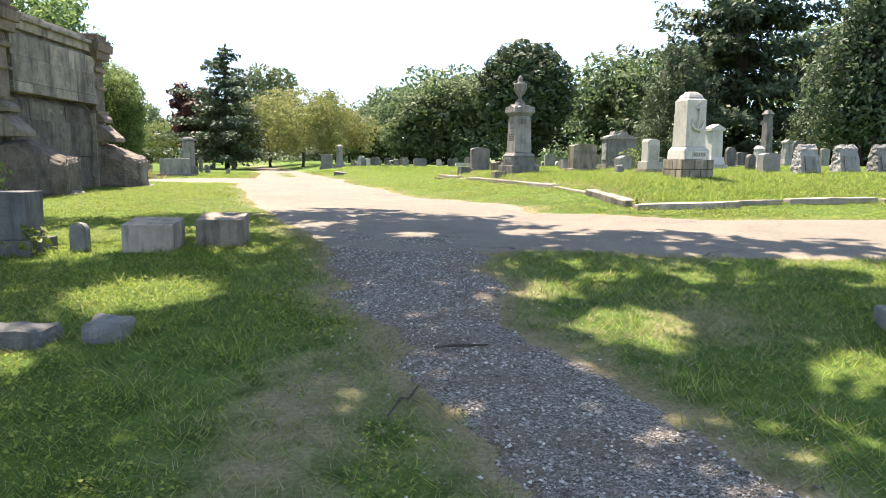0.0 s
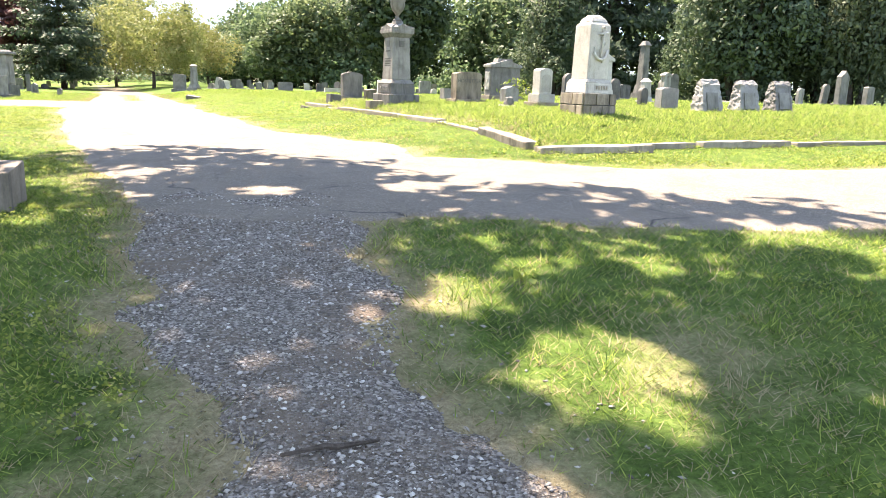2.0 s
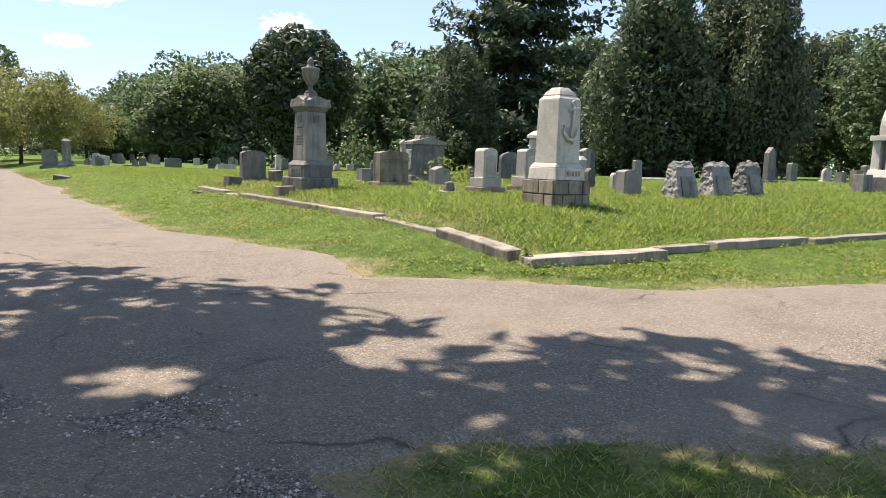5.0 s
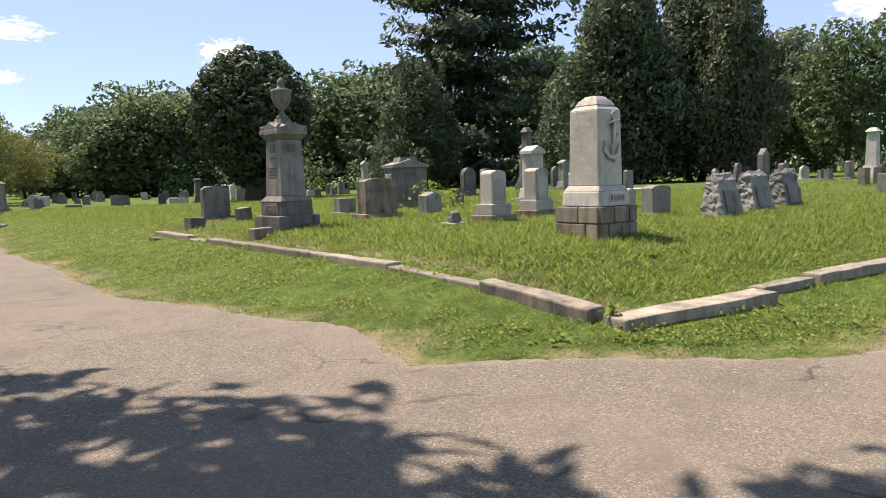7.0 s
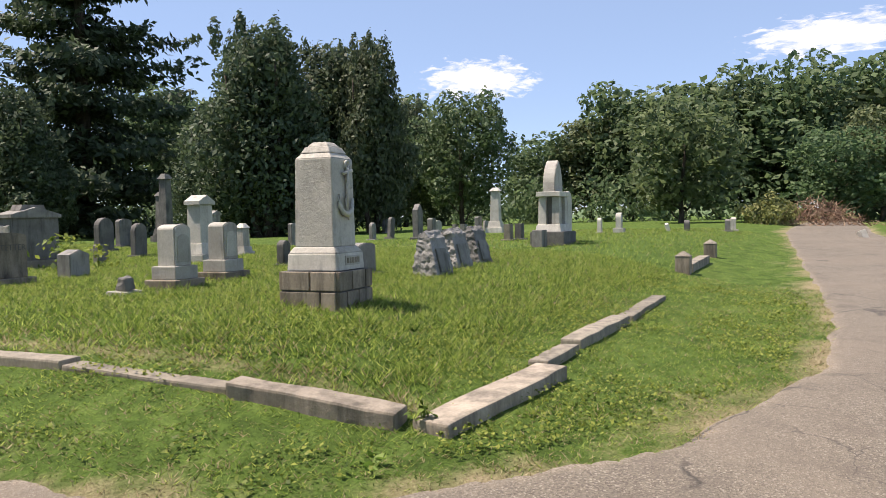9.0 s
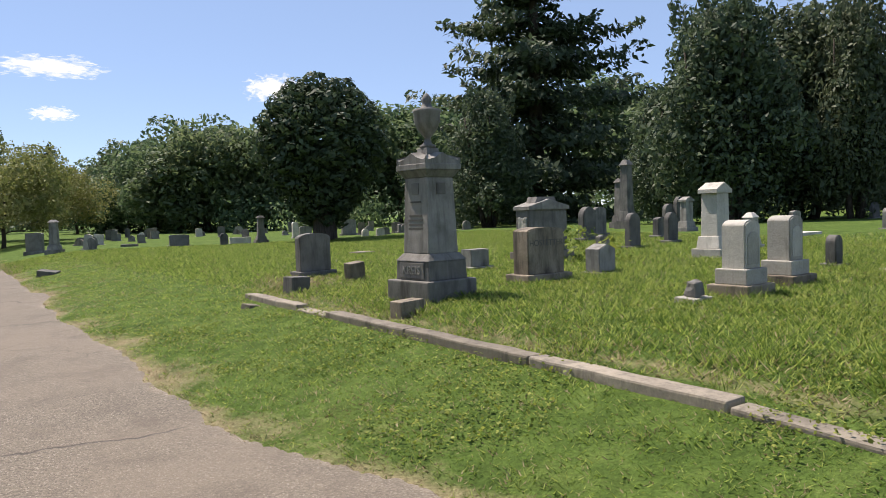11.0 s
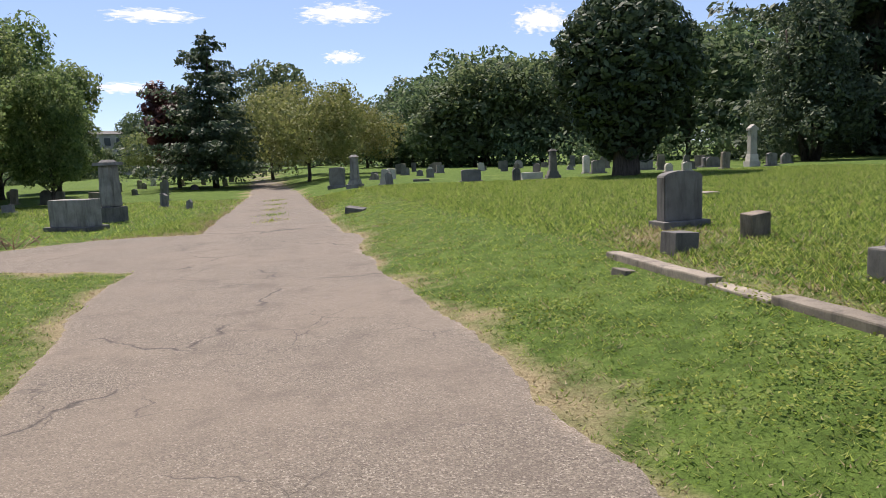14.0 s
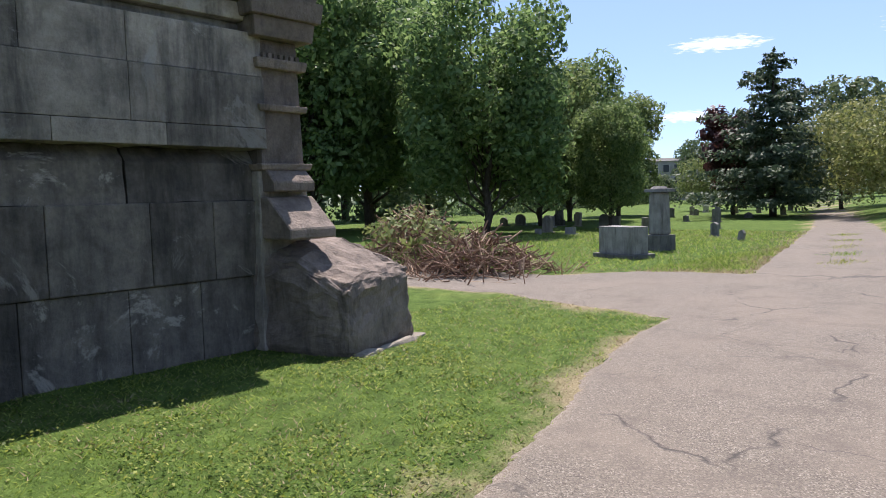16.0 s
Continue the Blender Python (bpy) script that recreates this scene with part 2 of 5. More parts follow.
def dead(n, l, p):
    g = n.new("ShaderNodeNewGeometry")
    return ramp(n, l, g.outputs["Random Per Island"], [(0.0, (0.13, 0.075, 0.05)), (0.6, (0.27, 0.165, 0.11)), (1.0, (0.42, 0.31, 0.21))]), None


M_DEAD = mat("dead_branches", dead, 0.9)


def cloud_mat(n, l, p):
    """A soft white puff with ragged edges, thinning towards its rim."""
    co = coords(n, "Object")
    fluff = noise_tex(n, l, co, 4.2, 7, 0.62, 0.4)
    sep = n.new("ShaderNodeVectorMath")
    sep.operation = "LENGTH"
    l.new(co, sep.inputs[0])
    m = n.new("ShaderNodeMath")
    m.operation = "MULTIPLY_ADD"
    l.new(sep.outputs["Value"], m.inputs[0])
    m.inputs[1].default_value = -0.62
    l.new(fluff, m.inputs[2])
    alpha = ramp(n, l, m.outputs[0], [(0.06, grey(0)), (0.34, grey(0.92))])
    # the cloud's sunlit white is put in as emission
    em = n.new("ShaderNodeEmission")
    l.new(ramp(n, l, fluff, [(0.35, (0.80, 0.82, 0.86)), (0.6, (0.98, 0.97, 0.96))]), em.inputs[0])
    em.inputs[1].default_value = 0.95
    tr = n.new("ShaderNodeBsdfTransparent")
    sh = n.new("ShaderNodeMixShader")
    l.new(alpha, sh.inputs[0])
    l.new(tr.outputs[0], sh.inputs[1])
    l.new(em.outputs[0], sh.inputs[2])
    l.new(sh.outputs[0], n["Material Output"].inputs[0])
    return None, None


M_CLOUD = mat("cloud", cloud_mat, 1.0, 0.0)


def concrete(n, l, p):
    return ramp(n, l, noise_tex(n, l, coords(n), 0.5, 6), [(0.3, (0.22, 0.20, 0.185)), (0.7, (0.34, 0.32, 0.30))]), None


M_FACADE = mat("far_facade", concrete, 0.9)


def window_glass(n, l, p):
    p.inputs["Base Color"].default_value = (0.03, 0.035, 0.04, 1)
    return None, None


M_PANE = mat("far_window", window_glass, 0.15, 0.5)

# ---- lie of the land ----


def ss(a, b, v):
    v = np.clip((v - a) / (b - a), 0, 1)
    return v * v * (3 - 2 * v)


def side(px, py, a, b):
    """Metres to the left of the line from a to b."""
    return ((b[0] - a[0]) * (py - a[1]) - (b[1] - a[1]) * (px - a[0])) / math.hypot(b[0] - a[0], b[1] - a[1])


KERB_CORNER, KERB_END, KERB_POST = (3.38, 12.55), (-0.26, 23.84), (13.16, 14.68)


def ground(x, y):
    """Height of the turf: the lane climbs a little, the kerbed plot lies on a low bank."""
    x, y = np.asarray(x, float), np.asarray(y, float)
    z = -0.54 + 0.313 * ss(-1.74, 6.96, y) + 0.226 * ss(3.5, 11.3, y) + 0.026 * ss(12.2, 20.9, y) - 0.19 * ss(28, 61, y)
    z = z + 0.02 * np.maximum(0, np.minimum(x, 39) - 0.87)
    z = z + np.where(x < 0, 0.025 * np.maximum(x, -8.7) * (1 - ss(10.4, 17.4, y)), 0)
    dl, dr = side(x, y, KERB_END, KERB_CORNER), side(x, y, KERB_CORNER, KERB_POST)
    return z + 0.522 * ss(-3.05, 1.74, dl) * ss(-1.57, 2.44, dr) * (1 - 0.5 * ss(12.2, 35, dl))


def gz(x, y):
    return float(ground(x, y))


def wobble(x, y, s=1.0):
    """A smooth uneven value between about -1 and 1."""
    return (np.sin(x * 2.3 * s + 1.3 * np.sin(y * 1.7 * s)) + np.sin(y * 2.9 * s + 1.7 * np.sin(x * 1.1 * s + 2)) + np.sin((x + y) * 5.1 * s + 0.5) * 0.6 + np.sin((x - 1.3 * y) * 8.7 * s) * 0.35) / 2.95


def lane(x, y, line):
    """Signed distance to a lane given as nodes of x, y, half width; negative inside."""
    best = np.full(np.shape(x), 1e9)
    for (ax, ay, aw), (bx, by, bw) in zip(line, line[1:]):
        u = np.clip(((x - ax) * (bx - ax) + (y - ay) * (by - ay)) / ((bx - ax) ** 2 + (by - ay) ** 2), 0, 1)
        best = np.minimum(best, np.hypot(x - ax - u * (bx - ax), y - ay - u * (by - ay)) - aw - u * (bw - aw))
    return best


MAIN = [(0.17, 9.74, 1.65), (-0.65, 12.88, 2.13), (-2.61, 16.96, 1.83), (-3.83, 20.88, 1.91), (-5.13, 24.36, 1.96), (-6.96, 31.75, 1.65), (-13.05, 53.51, 1.30), (-24.36, 88.74, 1.22), (-40.02, 134.85, 1.22)]
RIGHT = [(0.17, 9.74, 1.65), (1.04, 10.44, 1.91), (3.92, 9.40, 1.74), (6.96, 9.22, 1.65), (10.44, 9.92, 1.61), (17.40, 12.01, 1.61), (26.10, 14.62, 1.57), (33.06, 16.70, 1.57), (60.90, 22.62, 1.57)]
BRANCH = [(-7.3, 29.0, 3.0), (-9.3, 29.0, 2.62), (-11.74, 28.15, 1.45), (-20.88, 27.84, 1.39)]
GRAVEL = [(-0.26, 8.61, 0.87), (0.09, 6.44, 0.63), (0.43, 5.13, 0.39), (0.78, 3.92, 0.48), (1.22, 2.96, 0.39), (1.91, 0.87, 0.43), (2.44, -4.35, 0.43)]


def road_gap(x, y):
    d = np.minimum(np.minimum(lane(x, y, MAIN), lane(x, y, RIGHT)), lane(x, y, BRANCH))
    return d + 0.06 * wobble(x, y, 0.9) + 0.03 * wobble(x + 7, y, 3.1)


def gravel_gap(x, y):
    return lane(x, y, GRAVEL) + 0.16 * wobble(x, y, 1.3) + 0.06 * wobble(x, y + 3, 4.0)


def axis_steps(lo, hi, near_lo, near_hi, fine, grow=1.13):
    mid = list(np.arange(near_lo, near_hi + fine / 2, fine))
    step, v, up = fine, near_hi, []
    while v < hi:
        step *= grow
        v += step
        up.append(min(v, hi))
    step, v, down = fine, near_lo, []
    while v > lo:
        step *= grow
        v -= step
        down.append(max(v, lo))
    return np.array(down[::-1] + mid + up)


def sheet(name, xs, ys, height, material, keep=None, attribute=None):
    X, Y = np.meshgrid(xs, ys)
    Z = height(X, Y)
    nx, ny = len(xs), len(ys)
    verts = np.stack([X.ravel(), Y.ravel(), Z.ravel()], 1)
    i = (np.arange(ny - 1)[:, None] * nx + np.arange(nx - 1)[None, :])
    quads = np.stack([i, i + 1, i + nx + 1, i + nx], -1).reshape(-1, 4)
    if keep is not None:
        k = keep(X, Y).ravel()
        quads = quads[k[quads].any(1)]
        used = np.unique(quads)
        lut = np.zeros(len(verts), int)
        lut[used] = np.arange(len(used))
        verts, quads = verts[used], lut[quads]
    me = bpy.data.meshes.new(name)
    me.from_pydata(verts.tolist(), [], quads.tolist())
    me.polygons.foreach_set("use_smooth", [True] * len(me.polygons))
    if attribute:
        a = me.attributes.new("dry", "FLOAT", "POINT")
        a.data.foreach_set("value", attribute(verts[:, 0], verts[:, 1]).astype(np.float32))
    me.materials.append(material)
    return new(name, me)


def dryness(x, y):
    """Bare, trodden and sun-dried turf: beside the road, the gravel and along the kerb."""
    r, g = road_gap(x, y), gravel_gap(x, y)
    d = (0.62 + 0.38 * wobble(x, y, 1.1)) * np.exp(-np.maximum(r, 0) / (0.48 + 0.3 * wobble(x + 3, y, 0.7)))
    d = np.maximum(d, 0.8 * np.exp(-np.maximum(g, 0) / 0.45))
    d = np.maximum(d, 0.5 * np.exp(-((x - 2.2) / 0.7) ** 2 - ((y - 5.3) / 0.9) ** 2))
    d = np.maximum(d, 0.6 * np.exp(-((x + 0.35) / 0.55) ** 2 - ((y - 3.6) / 1.9) ** 2))
    d = np.maximum(d, 0.7 * np.exp(-((x - 0.6) / 0.8) ** 2 - ((y - 24.6) / 1.3) ** 2))
    k = np.abs(side(x, y, KERB_END, KERB_CORNER) - 0.25)
    d = np.maximum(d, 0.5 * np.exp(-k / 0.25) * (y < 24) * (y > 12.5))
    return d


def turf_height(x, y):
    z = ground(x, y) + 0.012 * wobble(x, y, 1.6)
    return z - 0.05 * (1 - ss(-0.4, 0.0, np.minimum(road_gap(x, y), gravel_gap(x, y) + 0.15)))


turf_ground = tagged(sheet("ground", axis_steps(-900, 900, -12, 14, 0.14), axis_steps(-300, 1500, -1, 27, 0.14), turf_height, M_TURF, attribute=dryness), "mown green cemetery lawn with dry straw-coloured verges", "ground", kind="structure")


def road_height(x, y):
    return ground(x, y) + 0.02 - 0.13 * ss(-0.06, 0.30, road_gap(x, y)) + 0.006 * wobble(x, y, 0.8)


road = tagged(sheet("road", axis_steps(-60, 70, -12, 14, 0.13, 1.06), axis_steps(2, 160, 5, 34, 0.13, 1.05), road_height, M_ROAD, keep=lambda x, y: road_gap(x, y) < 0.5, attribute=lambda x, y: road_gap(x, y)), "cracked old tan-grey asphalt cemetery lane", "road", kind="structure")


def gravel_height(x, y):
    return ground(x, y) + 0.012 - 0.10 * ss(-0.05, 0.35, gravel_gap(x, y)) + 0.014 * wobble(x, y, 2.2)


gravel_path = tagged(sheet("gravel_path", np.arange(-3, 5, 0.06), np.arange(-6, 9.7, 0.06), gravel_height, M_GRAVEL, keep=lambda x, y: gravel_gap(x, y) < 0.4), "loose grey crushed-stone path worn into the lawn", "path", kind="structure")

# ---- building blocks ----


def part(name, bm, material, parent=None, label="", smooth=False):
    """Links a bmesh as one mesh object under a thing or a part."""
    me = bpy.data.meshes.new(name)
    bm.to_mesh(me)
    bm.free()
    if smooth:
        me.polygons.foreach_set("use_smooth", [True] * len(me.polygons))
    me.materials.append(material)
    ob = new(name, me)
    if parent is not None:
        ob.parent = parent
    if label:
        ob["label"] = label
    return ob


def thing(name, x, y, rot=0, z=None, tilt=(0, 0)):
    ob = new(name)
    ob.empty_display_size = 0.2
    ob.matrix_basis = pose(x, y, gz(x, y) - 0.02 if z is None else z, tilt[0], tilt[1], rot)
    return ob


def block(bm, w, d, z0, z1, w2=None, d2=None, cx=0, cy=0, bevel=0.012):
    """A block from z0 to z1, tapering to w2 x d2 at its top."""
    w2, d2 = w if w2 is None else w2, d if d2 is None else d2
    vs = [bm.verts.new((cx + sx * a / 2, cy + sy * b / 2, z)) for z, a, b in ((z0, w, d), (z1, w2, d2)) for sx, sy in ((-1, -1), (1, -1), (1, 1), (-1, 1))]
    fs = [(3, 2, 1, 0), (4, 5, 6, 7), (0, 1, 5, 4), (1, 2, 6, 5), (2, 3, 7, 6), (3, 0, 4, 7)]
    faces = [bm.faces.new([vs[i] for i in f]) for f in fs]
    if bevel:
        es = list({e for f in faces for e in f.edges})
        bmesh.ops.bevel(bm, geom=es, offset=bevel, segments=2, affect="EDGES", profile=0.6)
    return bm


def blockm(*a, **k):
    return block(bmesh.new(), *a, **k)


def lathe(profile, seg=24, bm=None, z=0.0):
    bm = bm or bmesh.new()
    rings = [[bm.verts.new((r * math.cos(2 * math.pi * i / seg), r * math.sin(2 * math.pi * i / seg), z + h)) for i in range(seg)] for r, h in profile]
    for a, b in zip(rings, rings[1:]):
        for i in range(seg):
            bm.faces.new((a[i], a[(i + 1) % seg], b[(i + 1) % seg], b[i]))
    bm.faces.new(rings[0][::-1])
    bm.faces.new(rings[-1])
    return bm


def slab_profile(w, h, d, top="arch", rise=0.08, z0=0.0, bevel=0.015, seg=12, taper=1.0):
    """An upright slab with a shaped top, standing along x."""
    hw = w / 2
    pts = [(-hw, 0.0), (hw, 0.0)]
    tw = hw * taper
    if top == "arch":
        pts += [(tw * math.cos(math.pi * i / seg), h - rise + rise * math.sin(math.pi * i / seg)) for i in range(seg + 1)]
    elif top == "round":
        pts += [(tw * math.cos(math.pi * i / seg), h - tw + tw * math.sin(math.pi * i / seg)) for i in range(seg + 1)]
    elif top == "gable":
        pts += [(tw, h - rise), (0, h), (-tw, h - rise)]
    elif top == "pointed":
        pts += [(tw - tw * 2 * (1 - math.cos(q)), h - rise + rise * math.sin(q) / math.sin(math.pi / 3)) for q in np.linspace(0, math.pi / 3, 8)]
        pts += [(-x, z) for x, z in pts[-2:1:-1]]
    else:
        pts += [(tw, h), (-tw, h)]
    bm = bmesh.new()
    f = [bm.verts.new((x, -d / 2, z0 + z)) for x, z in pts]
    b = [bm.verts.new((x, d / 2, z0 + z)) for x, z in pts]
    bm.faces.new(f)
    bm.faces.new(b[::-1])
    for i in range(len(f)):
        j = (i + 1) % len(f)
        bm.faces.new((f[i], b[i], b[j], f[j]))
    bmesh.ops.recalc_face_normals(bm, faces=bm.faces)
    es = [e for e in bm.edges if abs(e.verts[0].co.y - e.verts[1].co.y) < 1e-6]
    bmesh.ops.bevel(bm, geom=es, offset=bevel, segments=2, affect="EDGES")
    return bm


def rough(bm, amount, scale=6.0, cuts=3, seed=0.0, keep=None):
    """Break up a bmesh's surface like quarried stone."""
    bmesh.ops.subdivide_edges(bm, edges=list(bm.edges), cuts=cuts, use_grid_fill=True)
    bm.normal_update()
    for v in bm.verts:
        k = 1.0 if keep is None else keep(v.co)
        if k:
            q = v.co * scale + Vector((seed, seed * 1.7, seed * 0.3))
            v.co += v.normal * amount * k * (noise.noise(q) + 0.6 * noise.noise(q * 2.3) + 0.3 * noise.noise(q * 5.1))
    return bm


def lettering(text, size, material, parent, at, rot, depth=0.004, label=""):
    cu = bpy.data.curves.new("lettering", "FONT")
    cu.body, cu.size, cu.extrude, cu.align_x, cu.align_y = text, size, depth, "CENTER", "CENTER"
    tmp = bpy.data.objects.new("tmp", cu)
    scene.collection.objects.link(tmp)
    me = bpy.data.meshes.new_from_object(tmp.evaluated_get(bpy.context.evaluated_depsgraph_get()))
    bpy.data.objects.remove(tmp)
    me.materials.clear()
    me.materials.append(material)
    ob = new("lettering", me)
    ob.parent = parent
    ob.matrix_basis = pose(*at, *rot)
    if label:
        ob["label"] = label
    return ob

# ---- mausoleum ----


def course(parent, x0, y0, x1, y1, z0, z1, pieces, depth, seed, lump=0.03, out=0.0, material=M_WALL):
    """A course of big rough stone blocks along a wall from one plan point to another."""
    L = math.hypot(x1 - x0, y1 - y0)
    ux, uy = (x1 - x0) / L, (y1 - y0) / L
    r = random.Random(seed)
    cuts = [0.0]
    for i in range(pieces):
        cuts.append(cuts[-1] + r.uniform(0.7, 1.3))
    cuts = [c / cuts[-1] * L for c in cuts]
    for a, b in zip(cuts, cuts[1:]):
        bm = blockm(b - a - 0.004, depth, z0 + 0.002, z1 - 0.003, bevel=0.018 if lump > 0.06 else 0.012)
        if lump:
            rough(bm, lump, 3.5, 5, r.uniform(0, 50), keep=lambda c: 1.0 if c.y < -depth * 0.3 else 0.0)
        ob = part("block", bm, material, parent)
        m = (a + b) / 2
        ob.matrix_basis = pose(x0 + ux * m + uy * (depth / 2 - out), y0 + uy * m - ux * (depth / 2 - out), 0, 0, 0, math.degrees(math.atan2(uy, ux)) + 180)


def mausoleum():
    """Stone burial vault; its front, between two buttresses, faces the lane."""
    W = (-10.6, 16.7, 21.55)
    fx, y0, y1 = W
    back = -16.5
    g = gz(fx, 19) - 0.05
    t = tagged(new("mausoleum"), "blackened rough sandstone mausoleum with corner buttresses", "mausoleum")
    t.matrix_basis = Matrix.Translation((fx, y1, g)) @ pose(0, 0, 0, 0, 0, 3.5) @ Matrix.Translation((-fx, -y1, 0))
    part("core", blockm(fx - 0.25 - back, y1 - y0 - 0.5, -0.3, 4.5, cx=(fx - 0.25 + back) / 2, cy=(y0 + y1) / 2, bevel=0), M_WALL, t)
    # front wall: base courses, battered band, upper ashlar, frieze
    rows = [(-0.2, 0.95, 5, 0.12, 0.14), (0.95, 1.85, 5, 0.10, 0.10), (2.45, 2.69, 4, 0.03, -0.04), (2.69, 3.29, 3, 0.05, -0.03), (3.29, 3.80, 3, 0.03, 0.0)]
    for k, (za, zb, n, lump, out) in enumerate(rows):
        course(t, fx, y0 + 0.3, fx, y1 - 0.1, za, zb, n, 0.3, 11 + k, lump, out, M_SOOT if zb < 2 else M_WALL)
        course(t, back, y0, fx - 0.1, y0, za, zb, n, 0.3, 31 + k, lump, out, M_SOOT if zb < 2 else M_WALL)
    for a, b in ((y0 + 0.3, 18.0), (18.02, 19.8), (19.82, y1 - 0.1)):
        bm = bmesh.new()
        L = b - a
        prof = [(-0.1, 1.85), (0.16, 1.85), (0.14, 2.28), (0.0, 2.45), (-0.1, 2.45)]
        e0 = [bm.verts.new((fx + px, a, z)) for px, z in prof]
        e1 = [bm.verts.new((fx + px, b - 0.012, z)) for px, z in prof]
        for i in range(5):
            bm.faces.new((e0[i], e0[(i + 1) % 5], e1[(i + 1) % 5], e1[i]))
        bm.faces.new(e0[::-1]), bm.faces.new(e1)
        bmesh.ops.recalc_face_normals(bm, faces=bm.faces)
        rough(bm, 0.02, 3, 4, a)
        part("battered_block", bm, M_SOOT, t)
    # cornice steps and parapet
    for za, zb, out in ((3.80, 3.93, 0.12), (3.93, 4.14, 0.26), (4.14, 4.24, 0.36), (4.24, 4.40, 0.12)):
        part("cornice", blockm(fx + out - back, y1 - y0 + 2 * out - 0.2, za, zb, cx=(fx + out + back) / 2, cy=(y0 + y1) / 2, bevel=0.03), M_WALL, t)
    # corner piers with buttress slopes and boulder feet
    for yc, seed, outx in ((y0 - 0.1, 3.0, 0.25), (y1 + 0.15, 8.0, 0.08)):
        b = part("pier", blockm(0.62, 0.62, 2.2, 3.75, 0.56, 0.56, cx=fx + 0.0, cy=yc, bevel=0.02), M_BOULDER, t)
        part("pier_foot", blockm(0.8, 0.86, -0.2, 2.2, 0.66, 0.7, cx=fx - 0.05, cy=yc, bevel=0.03), M_WALL, t)
        for za, zb, w in ((2.20, 2.28, 0.72), (2.90, 2.98, 0.68), (3.40, 3.52, 0.70), (3.75, 3.98, 0.84), (3.98, 4.22, 1.0), (4.22, 4.32, 0.92), (4.32, 4.46, 0.74)):
            part("pier_moulding", blockm(w, w, za, zb, w * 1.06, w * 1.06, cx=fx + 0.02, cy=yc, bevel=0.02), M_BOULDER, t)
        for i in range(7):
            part("dentil", blockm(0.05, 0.05, 3.52, 3.58, cx=fx + 0.33, cy=yc - 0.24 + i * 0.08, bevel=0.006), M_BOULDER, b)
        for za, zb, xa, xb, th in ((2.06, 2.42, 0.12, 0.48, 0.60), (1.50, 1.88, 0.42, 0.80, 0.68)):
            bm = bmesh.new()
            prof = [(0.1, za - 0.12), (xb + 0.04, za - 0.12), (xb + 0.04, za), (xa, zb), (0.1, zb)]
            e0 = [bm.verts.new((fx + px, yc - th / 2, z)) for px, z in prof]
            e1 = [bm.verts.new((fx + px, yc + th / 2, z)) for px, z in prof]
            for i in range(5):
                bm.faces.new((e0[i], e0[(i + 1) % 5], e1[(i + 1) % 5], e1[i]))
            bm.faces.new(e0[::-1]), bm.faces.new(e1)
            bmesh.ops.recalc_face_normals(bm, faces=bm.faces)
            bmesh.ops.bevel(bm, geom=list(bm.edges), offset=0.015, segments=1, affect="EDGES")
            part("buttress_slope", bm, M_BOULDER, t, "sloping buttress stone with sunlit top")
        bm = blockm(1.74, 1.55, 0.02, 1.36, 1.66, 1.40, bevel=0.15)
        bmesh.ops.subdivide_edges(bm, edges=list(bm.edges), cuts=6, use_grid_fill=True)
        for v in bm.verts:
            u = max(0.0, v.co.z) / 1.36
            v.co.z -= u * (0.40 * ss(-0.2, 0.95, v.co.x) + 0.16 * ss(0.1, 0.9, -v.co.y))
            q = v.co * 1.7 + Vector((seed, 0, seed))
            v.co += Vector((v.co.x, v.co.y, 0)).normalized() * 0.10 * noise.noise(q)
            k = u ** 2 * 0.11 + 0.014
            r = v.co * 5.5 + Vector((seed * 2, 1, 0))
            v.co.z -= k * abs(noise.noise(r)) + k * 0.8 * abs(noise.noise(r * 2.4))
            v.co += Vector((v.co.x, v.co.y, 0)).normalized() * k * 0.5 * noise.noise(r * 1.9)
        rough(bm, 0.014, 13, 1, seed)
        bo = part("boulder_foot", bm, M_BOULDER, t, "rough rounded boulder buttress foot")
        bo.matrix_basis = pose(fx + 0.42 + outx, yc + 0.42, 0, 0, 0, 14)
        sl = part("foot_slab", rough(blockm(1.6, 1.4, -0.2, 0.08, bevel=0.03), 0.10, 2.5, 6, seed), M_SAND, t, "pale stone footing")
        sl.matrix_basis = pose(fx + 0.60 + outx, yc + 0.54, 0, 0, 0, 14)
    return t


mausoleum()


# ---- kerbs of the corner plot ----


def kerb_stone(a, b, height, width, sink, seed, material=M_SAND, label="weathered stone kerb sunk in the grass round a plot", lump=0.012):
    (ax, ay), (bx, by) = a, b
    L = math.hypot(bx - ax, by - ay)
    bm = blockm(L - 0.02, width, -0.12, height, bevel=0.02)
    bmesh.ops.subdivide_edges(bm, edges=[e for e in bm.edges if e.calc_length() > L * 0.6], cuts=max(2, int(L / 0.22)), use_grid_fill=True)
    za, zb = gz(ax, ay), gz(bx, by)
    for v in bm.verts:
        u = v.co.x / L + 0.5
        p = Vector((v.co.x * 3 + seed * 7, v.co.y * 5, v.co.z * 5))
        v.co.z += lump * noise.noise(p) + za + (zb - za) * u - sink
        v.co.y += lump * 1.2 * noise.noise(p + Vector((9, 3, 1)))
    ob = part("kerb", bm, material)
    ob.matrix_basis = pose((ax + bx) / 2, (ay + by) / 2, 0, 0, 0, math.degrees(math.atan2(by - ay, bx - ax)))
    return tagged(ob, label, "kerb", group="kerb stones round the plot")


